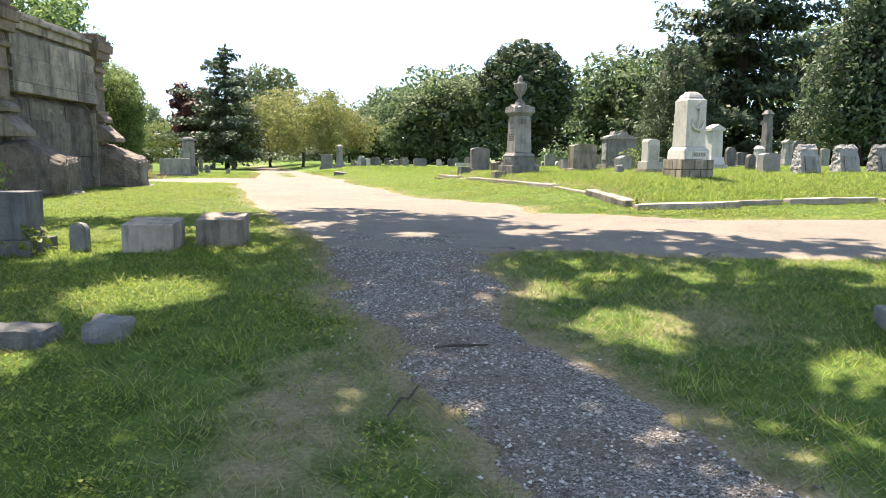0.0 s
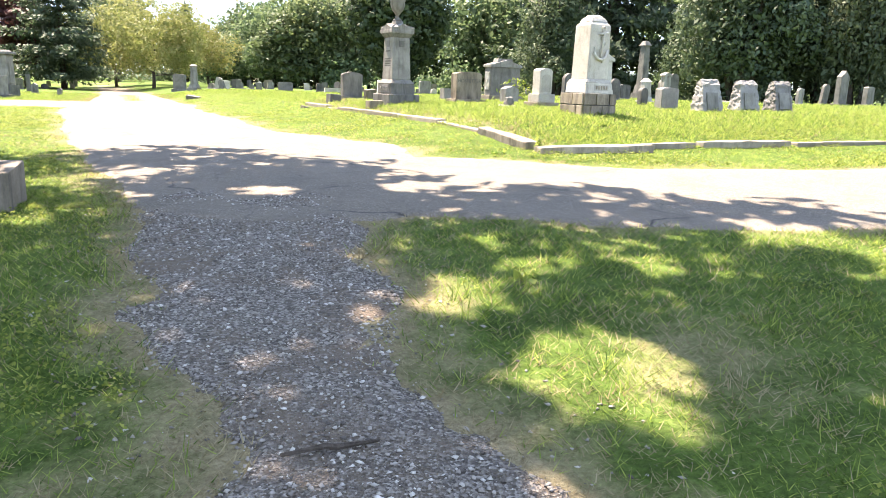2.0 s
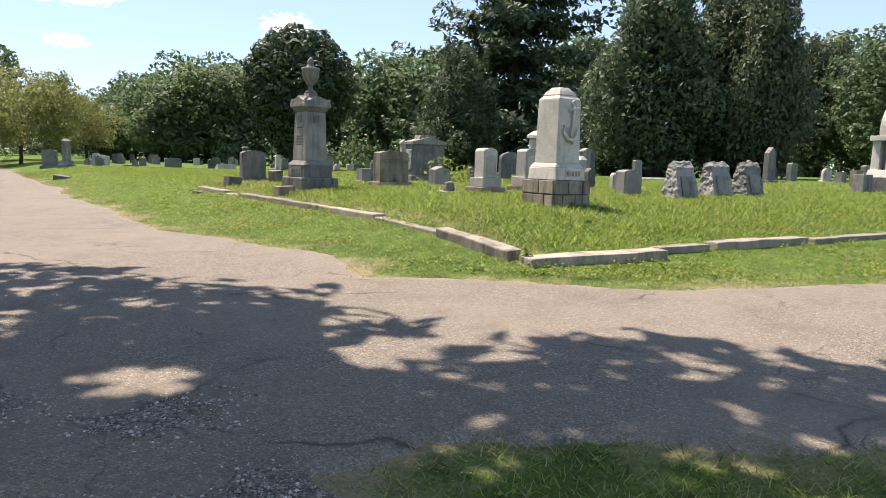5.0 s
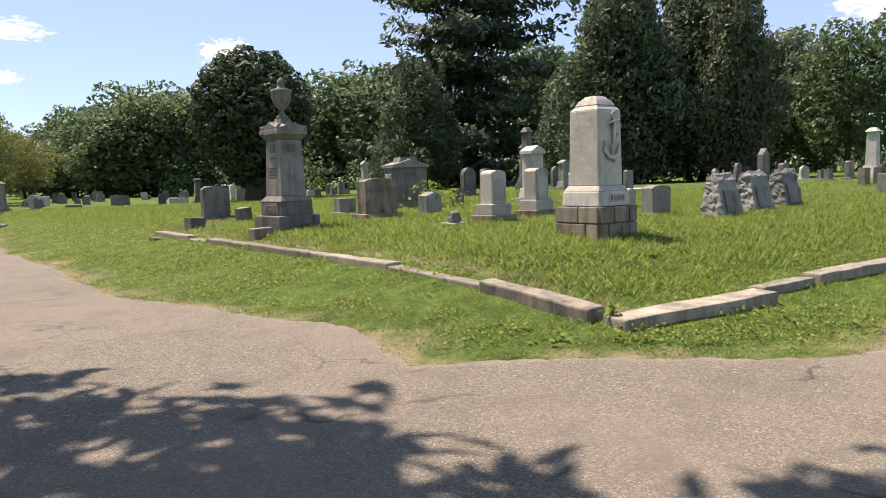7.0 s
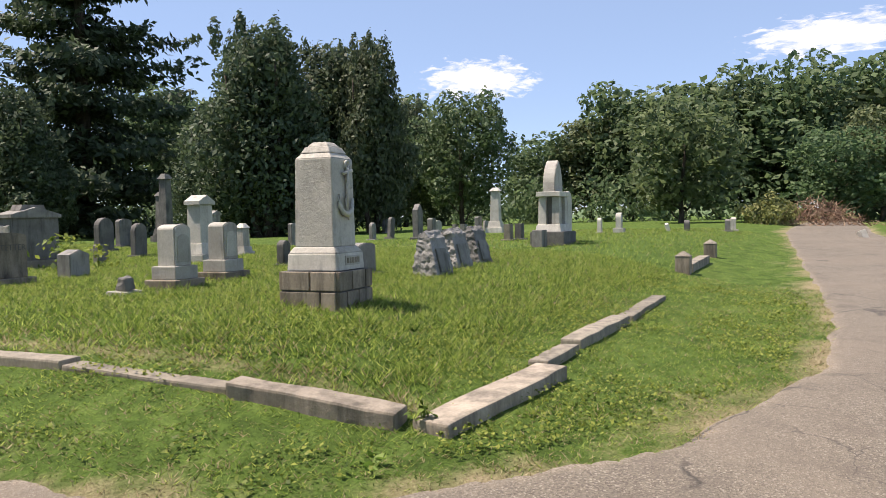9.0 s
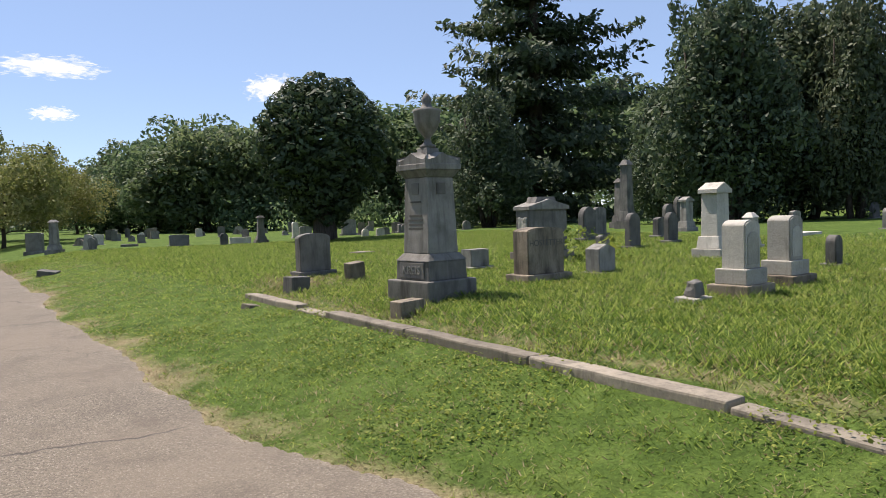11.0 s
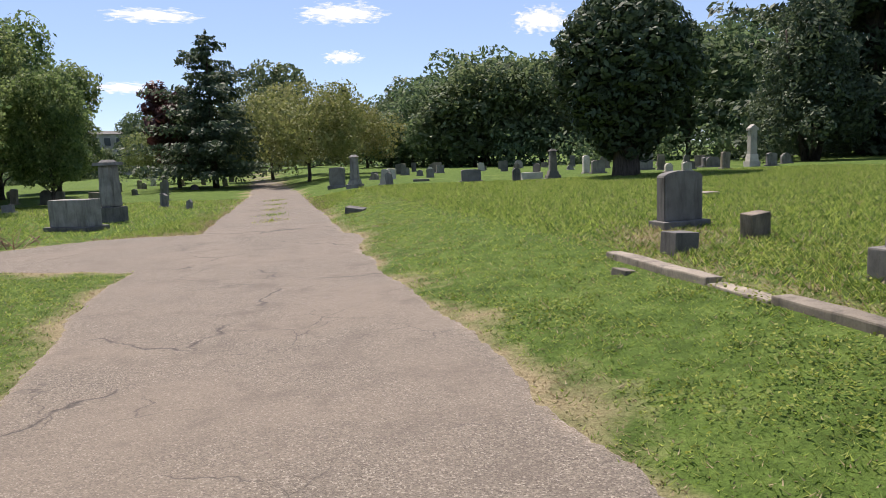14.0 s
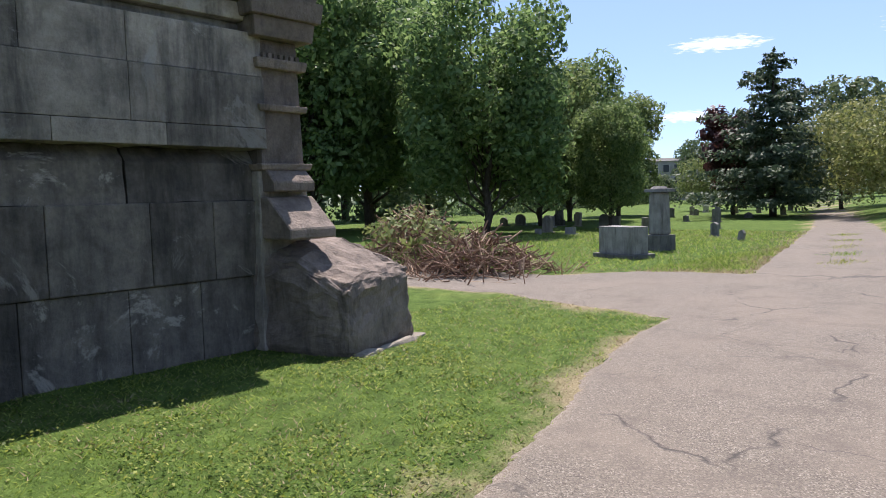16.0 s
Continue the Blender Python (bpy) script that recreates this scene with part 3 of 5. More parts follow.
def along(a, b, u, off=0.0):
    x, y = a[0] + (b[0] - a[0]) * u, a[1] + (b[1] - a[1]) * u
    L = math.hypot(b[0] - a[0], b[1] - a[1])
    return (x - off * (b[1] - a[1]) / L, y + off * (b[0] - a[0]) / L)


BLOCK_END = (2.86, 13.72)
cuts_left = [0.0, 0.20, 0.285, 0.47, 0.66, 0.84, 0.995]
for i, (u0, u1) in enumerate(zip(cuts_left, cuts_left[1:])):
    low = i == 1
    kerb_stone(along(KERB_END, BLOCK_END, u0), along(KERB_END, BLOCK_END, u1), 0.10 if not low else 0.05, 0.2, 0.03 if i != 5 else 0.06, i + 1.0)
kerb_stone((2.80, 13.76), (3.30, 12.58), 0.16, 0.21, 0.05, 9.0, M_KERB, "pale lichened kerb block at the corner of the plot", 0.02)
for i, (a, b, h, w) in enumerate([((3.30, 12.36), (5.08, 12.56), 0.14, 0.29), ((5.10, 12.72), (5.92, 12.88), 0.12, 0.20), ((6.05, 12.96), (7.72, 13.26), 0.13, 0.22), ((7.84, 13.28), (9.85, 13.74), 0.10, 0.20)]):
    kerb_stone(a, b, h, w, 0.05, 20.0 + i, M_KERB if i == 0 else M_SAND)
kerb_stone((13.4, 14.75), (15.6, 15.25), 0.17, 0.22, 0.03, 31.0)


def corner_post(x, y, h, rot, material):
    t = tagged(thing("plot_post", x, y, rot), "short square stone plot post with pyramid top", "post", group="plot posts")
    part("shaft", blockm(0.27, 0.27, -0.1, h * 0.78), material, t)
    part("cap", blockm(0.29, 0.29, h * 0.78, h, 0.03, 0.03, bevel=0.006), M_SAND, t, "paler pyramid cap")
    return t


corner_post(13.15, 14.72, 0.42, 14, M_BROWN)
corner_post(16.9, 15.6, 0.42, 14, M_BROWN)

# ---- the two tall monuments ----


def urn_part(parent, z, s, material):
    prof = [(0.10, 0), (0.10, 0.03), (0.05, 0.06), (0.035, 0.12), (0.055, 0.15), (0.125, 0.23), (0.165, 0.34), (0.165, 0.42), (0.175, 0.44), (0.175, 0.47), (0.075, 0.50), (0.055, 0.55), (0.06, 0.57), (0.065, 0.60), (0.03, 0.66), (0.005, 0.68)]
    return part("urn", lathe([(r * s, h * s) for r, h in prof], 28, z=z), material, parent, "carved stone urn with lid", smooth=True)


def family_monument(x, y, rot):
    t = tagged(thing("monument", x, y, rot), "tall grey granite family monument with gabled crown and urn", "monument")
    part("base", blockm(0.86, 0.86, -0.15, 0.27, bevel=0.02), M_GRANITE, t)
    part("name_block", blockm(0.68, 0.68, 0.27, 0.52, 0.66, 0.66), M_GRANITE, t)
    part("moulding", blockm(0.70, 0.70, 0.52, 0.62, 0.54, 0.54, bevel=0.02), M_GRANITE, t)
    die = part("die", blockm(0.52, 0.52, 0.62, 1.62, 0.46, 0.46), M_GRANITE, t)
    part("necking", blockm(0.47, 0.47, 1.62, 1.72, 0.60, 0.60, bevel=0.015), M_GRANITE, t)
    crown = bmesh.new()
    block(crown, 0.62, 0.62, 1.72, 1.80, bevel=0.01)
    for sx, sy in ((1, 0), (0, 1), (-1, 0), (0, -1)):
        px, py = -sy, sx
        prof = [(-0.31, 0.085), (-0.25, 0.045), (-0.13, 0.075), (0, 0.145), (0.13, 0.075), (0.25, 0.045), (0.31, 0.085)]
        out = [crown.verts.new((sx * 0.30 + px * u, sy * 0.30 + py * u, 1.80 + h)) for u, h in prof]
        inn = [crown.verts.new((sx * 0.13 + px * u * 0.45, sy * 0.13 + py * u * 0.45, 1.90 + h * 0.45)) for u, h in prof]
        lo = [crown.verts.new((sx * 0.30 + px * u, sy * 0.30 + py * u, 1.79)) for u, h in prof]
        for i in range(6):
            crown.faces.new((lo[i], lo[i + 1], out[i + 1], out[i]))
            crown.faces.new((out[i], out[i + 1], inn[i + 1], inn[i]))
    block(crown, 0.26, 0.26, 1.80, 2.02, 0.20, 0.20, bevel=0.01)
    bmesh.ops.recalc_face_normals(crown, faces=crown.faces)
    part("crown", crown, M_GRANITE, t, "gabled crown with scrolled corners")
    urn_part(t, 2.02, 1.08, M_GRANITE)
    panel = part("name_panel", blockm(0.012, 0.50, 0.30, 0.50, cx=-0.345, bevel=0.004), M_DARK, t)
    lettering("KREIS", 0.155, M_GRANITE, panel, (-0.354, 0, 0.40), (90, 0, -90), 0.006, "raised capital letters")
    for z, w in ((1.30, 0.22), (1.12, 0.26), (1.06, 0.30), (1.00, 0.28), (0.95, 0.3)):
        part("inscription", blockm(0.006, w, z - 0.012, z + 0.012, cx=-0.249, bevel=0), M_CUT, die)
    for cx, cy, w, d in ((-0.243, 0, 0.012, 0.15), (0, -0.243, 0.15, 0.012)):
        part("carved_wreath", blockm(w, d, 1.40, 1.55, cx=cx, cy=cy, bevel=0.005), M_GRANITE, die)
    return t


family_monument(2.0, 20.93, 24)


def tube(bm, pts, r, seg=8):
    """A round bar along points."""
    rings = []
    for i, p in enumerate(pts):
        d = (Vector(pts[min(i + 1, len(pts) - 1)]) - Vector(pts[max(i - 1, 0)])).normalized()
        a = d.orthogonal().normalized()
        b = d.cross(a)
        rr = r[i] if isinstance(r, (list, tuple)) else r
        rings.append([bm.verts.new(Vector(p) + (a * math.cos(2 * math.pi * k / seg) + b * math.sin(2 * math.pi * k / seg)) * rr) for k in range(seg)])
    for u, v in zip(rings, rings[1:]):
        s = min(range(seg), key=lambda k: (v[k].co - u[0].co).length)
        for k in range(seg):
            bm.faces.new((u[k], u[(k + 1) % seg], v[(k + 1 + s) % seg], v[(k + s) % seg]))
    bm.faces.new(rings[0][::-1])
    bm.faces.new(rings[-1])
    return bm


def anchor_monument(x, y, rot):
    t = tagged(thing("monument", x, y, rot), "pale marble monument with carved anchor on a brown block base", "monument")
    core = part("base_core", blockm(0.69, 0.69, -0.15, 0.395, bevel=0), M_DARK, t)
    for course, (z0, z1) in enumerate(((-0.12, 0.19), (0.20, 0.40))):
        for s in range(4):
            splits = [-0.36, -0.09 if course else -0.2, 0.2 if course else 0.05, 0.36] if s % 2 == 0 else [-0.33, 0.02 if course else 0.14, 0.33]
            for a, b in zip(splits, splits[1:]):
                bm = blockm(b - a - 0.02, 0.05, z0, z1 - 0.006, cx=(a + b) / 2, cy=-0.345, bevel=0.008)
                ob = part("block", bm, M_BROWN, t)
                ob.matrix_basis = pose(0, 0, 0, 0, 0, 90 * s)
    part("plinth", blockm(0.60, 0.60, 0.40, 0.58, 0.58, 0.58), M_PALE, t)
    part("plinth_moulding", blockm(0.58, 0.58, 0.58, 0.65, 0.49, 0.49, bevel=0.015), M_PALE, t)
    die = part("die", blockm(0.47, 0.47, 0.65, 1.58, 0.44, 0.44, bevel=0.012), M_PALE, t, "pitted inscribed marble die")
    part("cornice", blockm(0.44, 0.44, 1.58, 1.64, 0.34, 0.34, bevel=0.01), M_PALE, t)
    part("cap", blockm(0.36, 0.36, 1.64, 1.71, 0.28, 0.28, bevel=0.012), M_PALE, t)
    part("cap_top", blockm(0.26, 0.26, 1.71, 1.76, 0.17, 0.17, bevel=0.012), M_PALE, t)
    # anchor in relief
    a = bmesh.new()
    y0 = -0.245
    tube(a, [(0.03, y0, 1.02), (0.05, y0 - 0.01, 1.25), (0.06, y0, 1.48)], 0.022)
    tube(a, [(-0.13, y0 - 0.005, 1.20), (-0.12, y0 - 0.01, 1.08), (-0.05, y0 - 0.015, 1.0), (0.04, y0 - 0.02, 0.985), (0.12, y0 - 0.015, 1.04), (0.16, y0 - 0.005, 1.16)], [0.012, 0.026, 0.03, 0.03, 0.026, 0.012])
    tube(a, [(-0.03, y0, 1.42), (0.15, y0 - 0.005, 1.46)], 0.02)
    tube(a, [(0.06 + 0.04 * math.cos(q), y0, 1.52 + 0.04 * math.sin(q)) for q in np.linspace(0, 6.2, 12)], 0.011)
    tube(a, [(0.10, y0 - 0.01, 1.50), (0.0, y0 - 0.012, 1.36), (0.11, y0 - 0.012, 1.28), (-0.01, y0 - 0.012, 1.15), (0.06, y0 - 0.01, 0.93)], 0.012)
    part("anchor", a, M_PALE, die, "anchor and rope carved in relief", smooth=True)
    panel = part("name_panel", blockm(0.32, 0.01, 0.45, 0.55, cx=0.05, cy=-0.298, bevel=0.003), M_PALE, t)
    for i in range(5):
        part("letter_bar", blockm(0.035, 0.008, 0.47, 0.53, cx=-0.06 + i * 0.055, cy=-0.304, bevel=0), M_BROWN, panel)
    return t


anchor_monument(5.06, 15.38, 18)

# ---- headstones ----


def slab_stone(x, y, w, h, d=0.2, top="arch", rise=0.06, rot=20, material=M_GRANITE, label="grey granite headstone with curved top on a base", base=0.16, tilt=(0, 0), text="", base_mat=None, taper=1.0, name="headstone"):
    t = tagged(thing(name, x, y, rot, tilt=tilt), label, "headstone")
    if base:
        part("base", blockm(w * 1.22, d + 0.18, -0.12, base, bevel=0.015), base_mat or material, t)
    tablet = part("tablet", slab_profile(w, h - base, d, top, rise, base - 0.004, taper=taper), material, t)
    if text:
        lettering(text, w * 0.17, M_CUT, tablet, (0, -d / 2 - 0.001, base + (h - base) * 0.66), (90, 0, 0), 0.002, "cut capital letters")
    return t


def pillar_stone(x, y, rot, h=0.9, s=0.30, label="pale marble square pillar headstone on a stepped base"):
    t = tagged(thing("headstone", x, y, rot), label, "headstone", group="pair of marble pillar stones")
    part("base", blockm(s * 2.0, s * 1.75, -0.12, 0.15, bevel=0.015), M_BROWN, t, "brown stained footing")
    part("plinth", blockm(s * 1.5, s * 1.35, 0.15, 0.33), M_PALE, t)
    die = slab_profile(s * 1.12, h - 0.33, s * 1.0, "arch", 0.07, 0.325)
    die = part("die", die, M_PALE, t)
    part("carved_panel", slab_profile(s * 0.8, h - 0.52, 0.012, "arch", 0.08, 0.38, bevel=0.002), M_PALE, die).matrix_basis = pose(0, -s * 0.5 - 0.004, 0)
    return t


def pedestal_stone(x, y, rot, h, s, material=M_PALE, cap="gable", label="white marble pedestal headstone with pediment cap"):
    t = tagged(thing("headstone", x, y, rot), label, "headstone")
    part("base", blockm(s * 1.6, s * 1.5, -0.12, h * 0.14, bevel=0.012), material, t)
    part("plinth", blockm(s * 1.3, s * 1.2, h * 0.14, h * 0.3, s * 1.15, s * 1.05), material, t)
    part("die", blockm(s, s * 0.85, h * 0.3, h * 0.86, s * 0.94, s * 0.8), material, t)
    if cap == "gable":
        part("cap", slab_profile(s * 1.25, h * 0.14, s * 1.0, "gable", h * 0.09, h * 0.86, bevel=0.008), material, t)
    else:
        part("cap", blockm(s * 1.1, s, h * 0.86, h, s * 0.5, s * 0.4), material, t)
    return t


def rock_stone(x, y, rot, h=0.72, w=0.40, tilt=(0, 0), seed=1.0):
    """Desk-shaped marker: smooth sloping face, broken rock sides and crest."""
    t = tagged(thing("headstone", x, y, rot, tilt=tilt), "rock-faced grey granite headstone with smooth sloping face", "headstone", group="row of rock-faced stones")
    bm = bmesh.new()
    prof = [(-0.25, -0.08), (0.22, -0.08), (0.15, h * 0.6), (0.11, h * 0.92), (0.01, h), (-0.08, h * 0.86)]
    l = [bm.verts.new((-w / 2 * (1.08 if z < 0.1 else 0.92), py, z)) for py, z in prof]
    r = [bm.verts.new((w / 2 * (1.08 if z < 0.1 else 0.92), py, z)) for py, z in prof]
    n = len(prof)
    bm.faces.new(l)
    bm.faces.new(r[::-1])
    for i in range(n):
        bm.faces.new((l[i], r[i], r[(i + 1) % n], l[(i + 1) % n]))
    bmesh.ops.recalc_face_normals(bm, faces=bm.faces)
    bmesh.ops.triangulate(bm, faces=list(bm.faces))
    for _ in range(4):
        bmesh.ops.subdivide_edges(bm, edges=[e for e in bm.edges if e.calc_length() > 0.055], cuts=1)
        bmesh.ops.triangulate(bm, faces=[f for f in bm.faces if len(f.verts) > 3])
    bm.normal_update()
    for v in bm.verts:
        face = v.normal.y < -0.6 and abs(v.co.x) < w * 0.42 and v.co.z < h * 0.84
        q = v.co * 11 + Vector((seed * 3.1, 0, seed))
        k = 0.05 if face else 1.0
        v.co += v.normal * k * 0.024 * (noise.noise(q) + 0.8 * noise.noise(q * 2.3) + 0.35)
    tablet = part("tablet", bm, M_ROCK, t)
    ang = math.degrees(math.atan2(0.18, h * 0.86 + 0.08))
    part("polished_face", blockm(w * 0.60, 0.03, 0.10, h * 0.66, bevel=0.004), M_GRANITE, tablet, "smooth inscribed sloping face").matrix_basis = pose(0, -0.248, 0, -ang)
    return t


def marker_block(x, y, rot, w, d, h, material=M_DARK, tilt=(0, 0), label="small square dark stone grave marker", name="grave_marker", slope=0.0):
    t = tagged(thing(name, x, y, rot, tilt=tilt), label, "grave marker")
    bm = blockm(w, d, -0.1, h, bevel=0.012)
    for v in bm.verts:
        if v.co.z > h * 0.6:
            v.co.z += slope * v.co.y / d
    part("block", bm, material, t)
    return t


def obelisk(x, y, rot, h, w, material=M_GRANITE, label="weathered stone column monument"):
    t = tagged(thing("monument", x, y, rot), label, "monument")
    part("base", blockm(w * 1.9, w * 1.9, -0.12, h * 0.12, w * 1.8, w * 1.8), material, t)
    part("plinth", blockm(w * 1.45, w * 1.45, h * 0.12, h * 0.26, w * 1.2, w * 1.2), material, t)
    part("shaft", blockm(w, w, h * 0.26, h * 0.92, w * 0.82, w * 0.82), material, t)
    part("cap", blockm(w * 1.15, w * 1.15, h * 0.92, h, w * 0.5, w * 0.5, bevel=0.015), material, t)
    return t


slab_stone(3.9, 21.6, 0.74, 0.84, 0.34, "arch", 0.06, 18, M_BROWN, "brown-stained granite family headstone with cut surname", 0.14, text="HOSTETTER", base_mat=M_BROWN)
gs = tagged(thing("headstone", 5.7, 25.3, 18), "large grey granite monument with stepped gable top and carved panels", "headstone")
part("base", blockm(1.25, 0.62, -0.12, 0.2, bevel=0.015), M_SAND, gs)
part("tablet", slab_profile(1.05, 0.86, 0.42, "flat", 0, 0.2), M_GRANITE, gs)
part("cap", slab_profile(1.13, 0.22, 0.5, "gable", 0.15, 1.055, bevel=0.01), M_GRANITE, gs)
part("cap_top", slab_profile(0.6, 0.12, 0.3, "flat", 0, 1.20, taper=0.8, bevel=0.01), M_GRANITE, gs)
for sx in (-1, 1):
    part("carved_end", rough(blockm(0.03, 0.26, 0.36, 0.9, cx=sx * 0.53, bevel=0.01), 0.02, 14, 4, 2), M_PALE, gs, "carved leaf panel")
slab_stone(5.15, 21.95, 0.44, 0.5, 0.28, "gable", 0.08, 24, M_GRANITE, "small grey granite gabled headstone", 0.05)
slab_stone(3.85, 24.3, 0.44, 0.40, 0.3, "flat", 0, 20, M_GRANITE, "low square granite headstone", 0.08)
pillar_stone(5.1, 18.6, 20)
pillar_stone(6.15, 19.05, 20)
pedestal_stone(8.1, 22.9, 20, 1.42, 0.40)
slab_stone(1.0, 25.5, 0.66, 0.84, 0.2, "arch", 0.09, 22, M_GRANITE, "grey headstone with shouldered top on a dark base", 0.12, base_mat=M_DARK)
marker_block(1.5, 23.9, 25, 0.30, 0.2, 0.34, M_BROWN, (4, -5), "small square brown grave marker, slightly tilted")
marker_block(0.45, 23.45, 25, 0.34, 0.28, 0.27, M_DARK, (0, 3), "small dark stone block beside the kerb")
marker_block(1.42, 20.05, 24, 0.36, 0.22, 0.20, M_BROWN, (0, -2), "low brown footstone in front of a monument")
marker_block(-0.3, 22.9, 40, 0.22, 0.2, 0.06, M_SAND, (6, 8), "broken stone lying in the grass")
tiny = tagged(thing("grave_marker", 4.3, 18.4, 20, tilt=(3, 0)), "small toppled lamb-topped marble marker", "grave marker")
part("base", blockm(0.38, 0.26, -0.05, 0.08), M_PALE, tiny)
part("top", rough(blockm(0.2, 0.16, 0.08, 0.26, 0.16, 0.12, bevel=0.03), 0.02, 9, 2, 4), M_GRANITE, tiny)
rock_stone(7.9, 16.35, 10, 0.68, 0.44, seed=1.0)
rock_stone(9.0, 16.85, 10, 0.68, 0.46, seed=2.0)
rock_stone(10.0, 17.2, 10, 0.68, 0.44, seed=3.0)
# arched gothic monument and its neighbour
go = tagged(thing("monument", 15.5, 19.0, 16), "pale gothic marble monument with pointed arch and twin columns", "monument")
part("base", blockm(1.15, 0.85, -0.15, 0.34, bevel=0.015), M_DARK, go)
part("plinth", blockm(0.95, 0.66, 0.34, 0.52, 0.86, 0.58), M_PALE, go)
for sx in (-1, 1):
    for sy in (-1, 1):
        part("pier", blockm(0.24, 0.2, 0.5, 1.22, 0.21, 0.18), M_PALE, go).matrix_basis = pose(sx * 0.27, sy * 0.17, 0)
part("core", blockm(0.5, 0.24, 0.5, 1.2), M_GRANITE, go)
part("entablature", blockm(0.92, 0.6, 1.2, 1.32), M_PALE, go)
ar = slab_profile(0.72, 0.78, 0.30, "pointed", 0.66, 1.32)
part("arch", ar, M_PALE, go)
slab_stone(16.6, 19.3, 0.46, 1.35, 0.22, "round", 0, 16, M_PALE, "tall white marble tablet with rounded top", 0.2)
marker_block(14.4, 18.7, 16, 0.4, 0.25, 0.42, M_GRANITE, label="low grey marker beside an arched monument")
# smaller stones further back in the plot
slab_stone(8.6, 26.5, 0.40, 0.86, 0.16, "round", 0, 20, M_DARK, "dark weathered round-topped tablet", 0.08)
slab_stone(10.2, 27.3, 0.40, 0.80, 0.16, "round", 0, 20, M_DARK, "dark weathered round-topped tablet", 0.10)
pedestal_stone(10.0, 24.2, 20, 0.78, 0.26, M_PALE, "cap", "small white marble marker with capped top")
slab_stone(11.49, 29.63, 0.52, 0.62, 0.2, "arch", 0.06, 20, M_DARK, "dark granite headstone with curved top", 0.1)
slab_stone(9.53, 30.38, 0.55, 1.02, 0.22, "round", 0, 20, M_DARK, "dark round-topped sandstone tablet", 0.12)
slab_stone(11.33, 32.89, 0.55, 0.98, 0.2, "arch", 0.1, 20, M_DARK, "dark weathered headstone with curved top", 0.12)
obelisk(16.4, 39.4, 20, 3.0, 0.42, M_DARK, "dark stone column monument with urn finial")
slab_stone(8.25, 20.33, 0.24, 0.5, 0.16, "round", 0, 20, M_DARK, "small round-topped footstone in the grass", 0.06)
slab_stone(7.6, 17.55, 0.44, 0.52, 0.26, "arch", 0.05, 12, M_ROCK, "low rock-faced granite marker", 0.06)
slab_stone(8.35, 19.37, 0.22, 0.42, 0.14, "round", 0, 12, M_PALE, "small white round-topped marker in the grass", 0.04)
obelisk(25.9, 28.4, 20, 2.0, 0.42, M_PALE, "pale marble column monument with figure finial")
slab_stone(17.62, 25.51, 0.44, 1.2, 0.2, "gable", 0.2, 20, M_DARK, "tall dark pointed headstone", 0.1)
slab_stone(19.42, 26.48, 0.4, 0.72, 0.2, "arch", 0.05, 20, M_GRANITE, "grey headstone with curved top", 0.08)
slab_stone(18.46, 27.60, 0.34, 0.8, 0.14, "round", 0, 20, M_DARK, "leaning round-topped tablet in the grass", 0.06, tilt=(0, 8))
slab_stone(17.35, 27.37, 0.3, 0.62, 0.14, "round", 0, 20, M_GRANITE, "small grey round-topped tablet", 0.05)
slab_stone(23.28, 28.11, 0.4, 0.45, 0.2, "flat", 0, 20, M_GRANITE, "low grey block headstone", 0.06)
slab_stone(25.25, 28.88, 0.5, 0.75, 0.2, "arch", 0.06, 20, M_GRANITE, "grey headstone with curved top", 0.1)
slab_stone(17.10, 21.50, 0.34, 0.5, 0.2, "flat", 0, 20, M_SAND, "low sandstone block headstone", 0.06)
slab_stone(17.72, 21.54, 0.36, 0.5, 0.2, "flat", 0, 20, M_DARK, "low dark block headstone", 0.06)
slab_stone(23.76, 21.39, 0.42, 0.75, 0.2, "round", 0, 20, M_PALE, "white marble shouldered headstone", 0.2)
slab_stone(24.21, 22.40, 0.26, 0.58, 0.16, "round", 0, 20, M_PALE, "white marble round-topped tablet", 0.06)
slab_stone(25.87, 20.45, 0.36, 0.34, 0.12, "arch", 0.06, 30, M_PALE, "small white stone leaning back", 0.0, tilt=(-18, 0))
slab_stone(29.46, 19.32, 0.34, 0.56, 0.2, "arch", 0.08, 20, M_PALE, "small pale headstone on the lawn", 0.08)
slab_stone(28.30, 19.14, 0.3, 0.5, 0.2, "arch", 0.08, 20, M_GRANITE, "small grey headstone on the lawn", 0.08)
slab_stone(26.31, 19.94, 0.3, 0.42, 0.2, "round", 0, 20, M_DARK, "small dark round-topped stone in the grass", 0.0)
marker_block(29.44, 14.72, 30, 0.34, 0.2, 0.3, M_PALE, (-20, 12), "small pale stone leaning in the grass")
# far stones on the level lawn behind
slab_stone(-2.35, 47.01, 0.86, 0.60, 0.3, "arch", 0.05, 8, M_DARK, "low dark granite headstone on the lawn", 0.1)
obelisk(1.41, 48.73, 10, 1.36, 0.34, M_DARK, "slender dark stone column on the lawn")
slab_stone(-0.39, 46.22, 0.34, 0.6, 0.2, "round", 0, 10, M_DARK, "small dark round-topped stone in the grass", 0.06)
slab_stone(0.38, 48.07, 1.0, 0.35, 0.3, "flat", 0, 10, M_PALE, "low pale flat-topped stone", 0.05)
slab_stone(3.99, 52.01, 0.66, 0.7, 0.25, "arch", 0.08, 10, M_GRANITE, "grey headstone with curved top", 0.1)
slab_stone(3.57, 53.25, 0.34, 0.95, 0.25, "arch", 0.08, 10, M_PALE, "slim pale headstone on the lawn", 0.1)
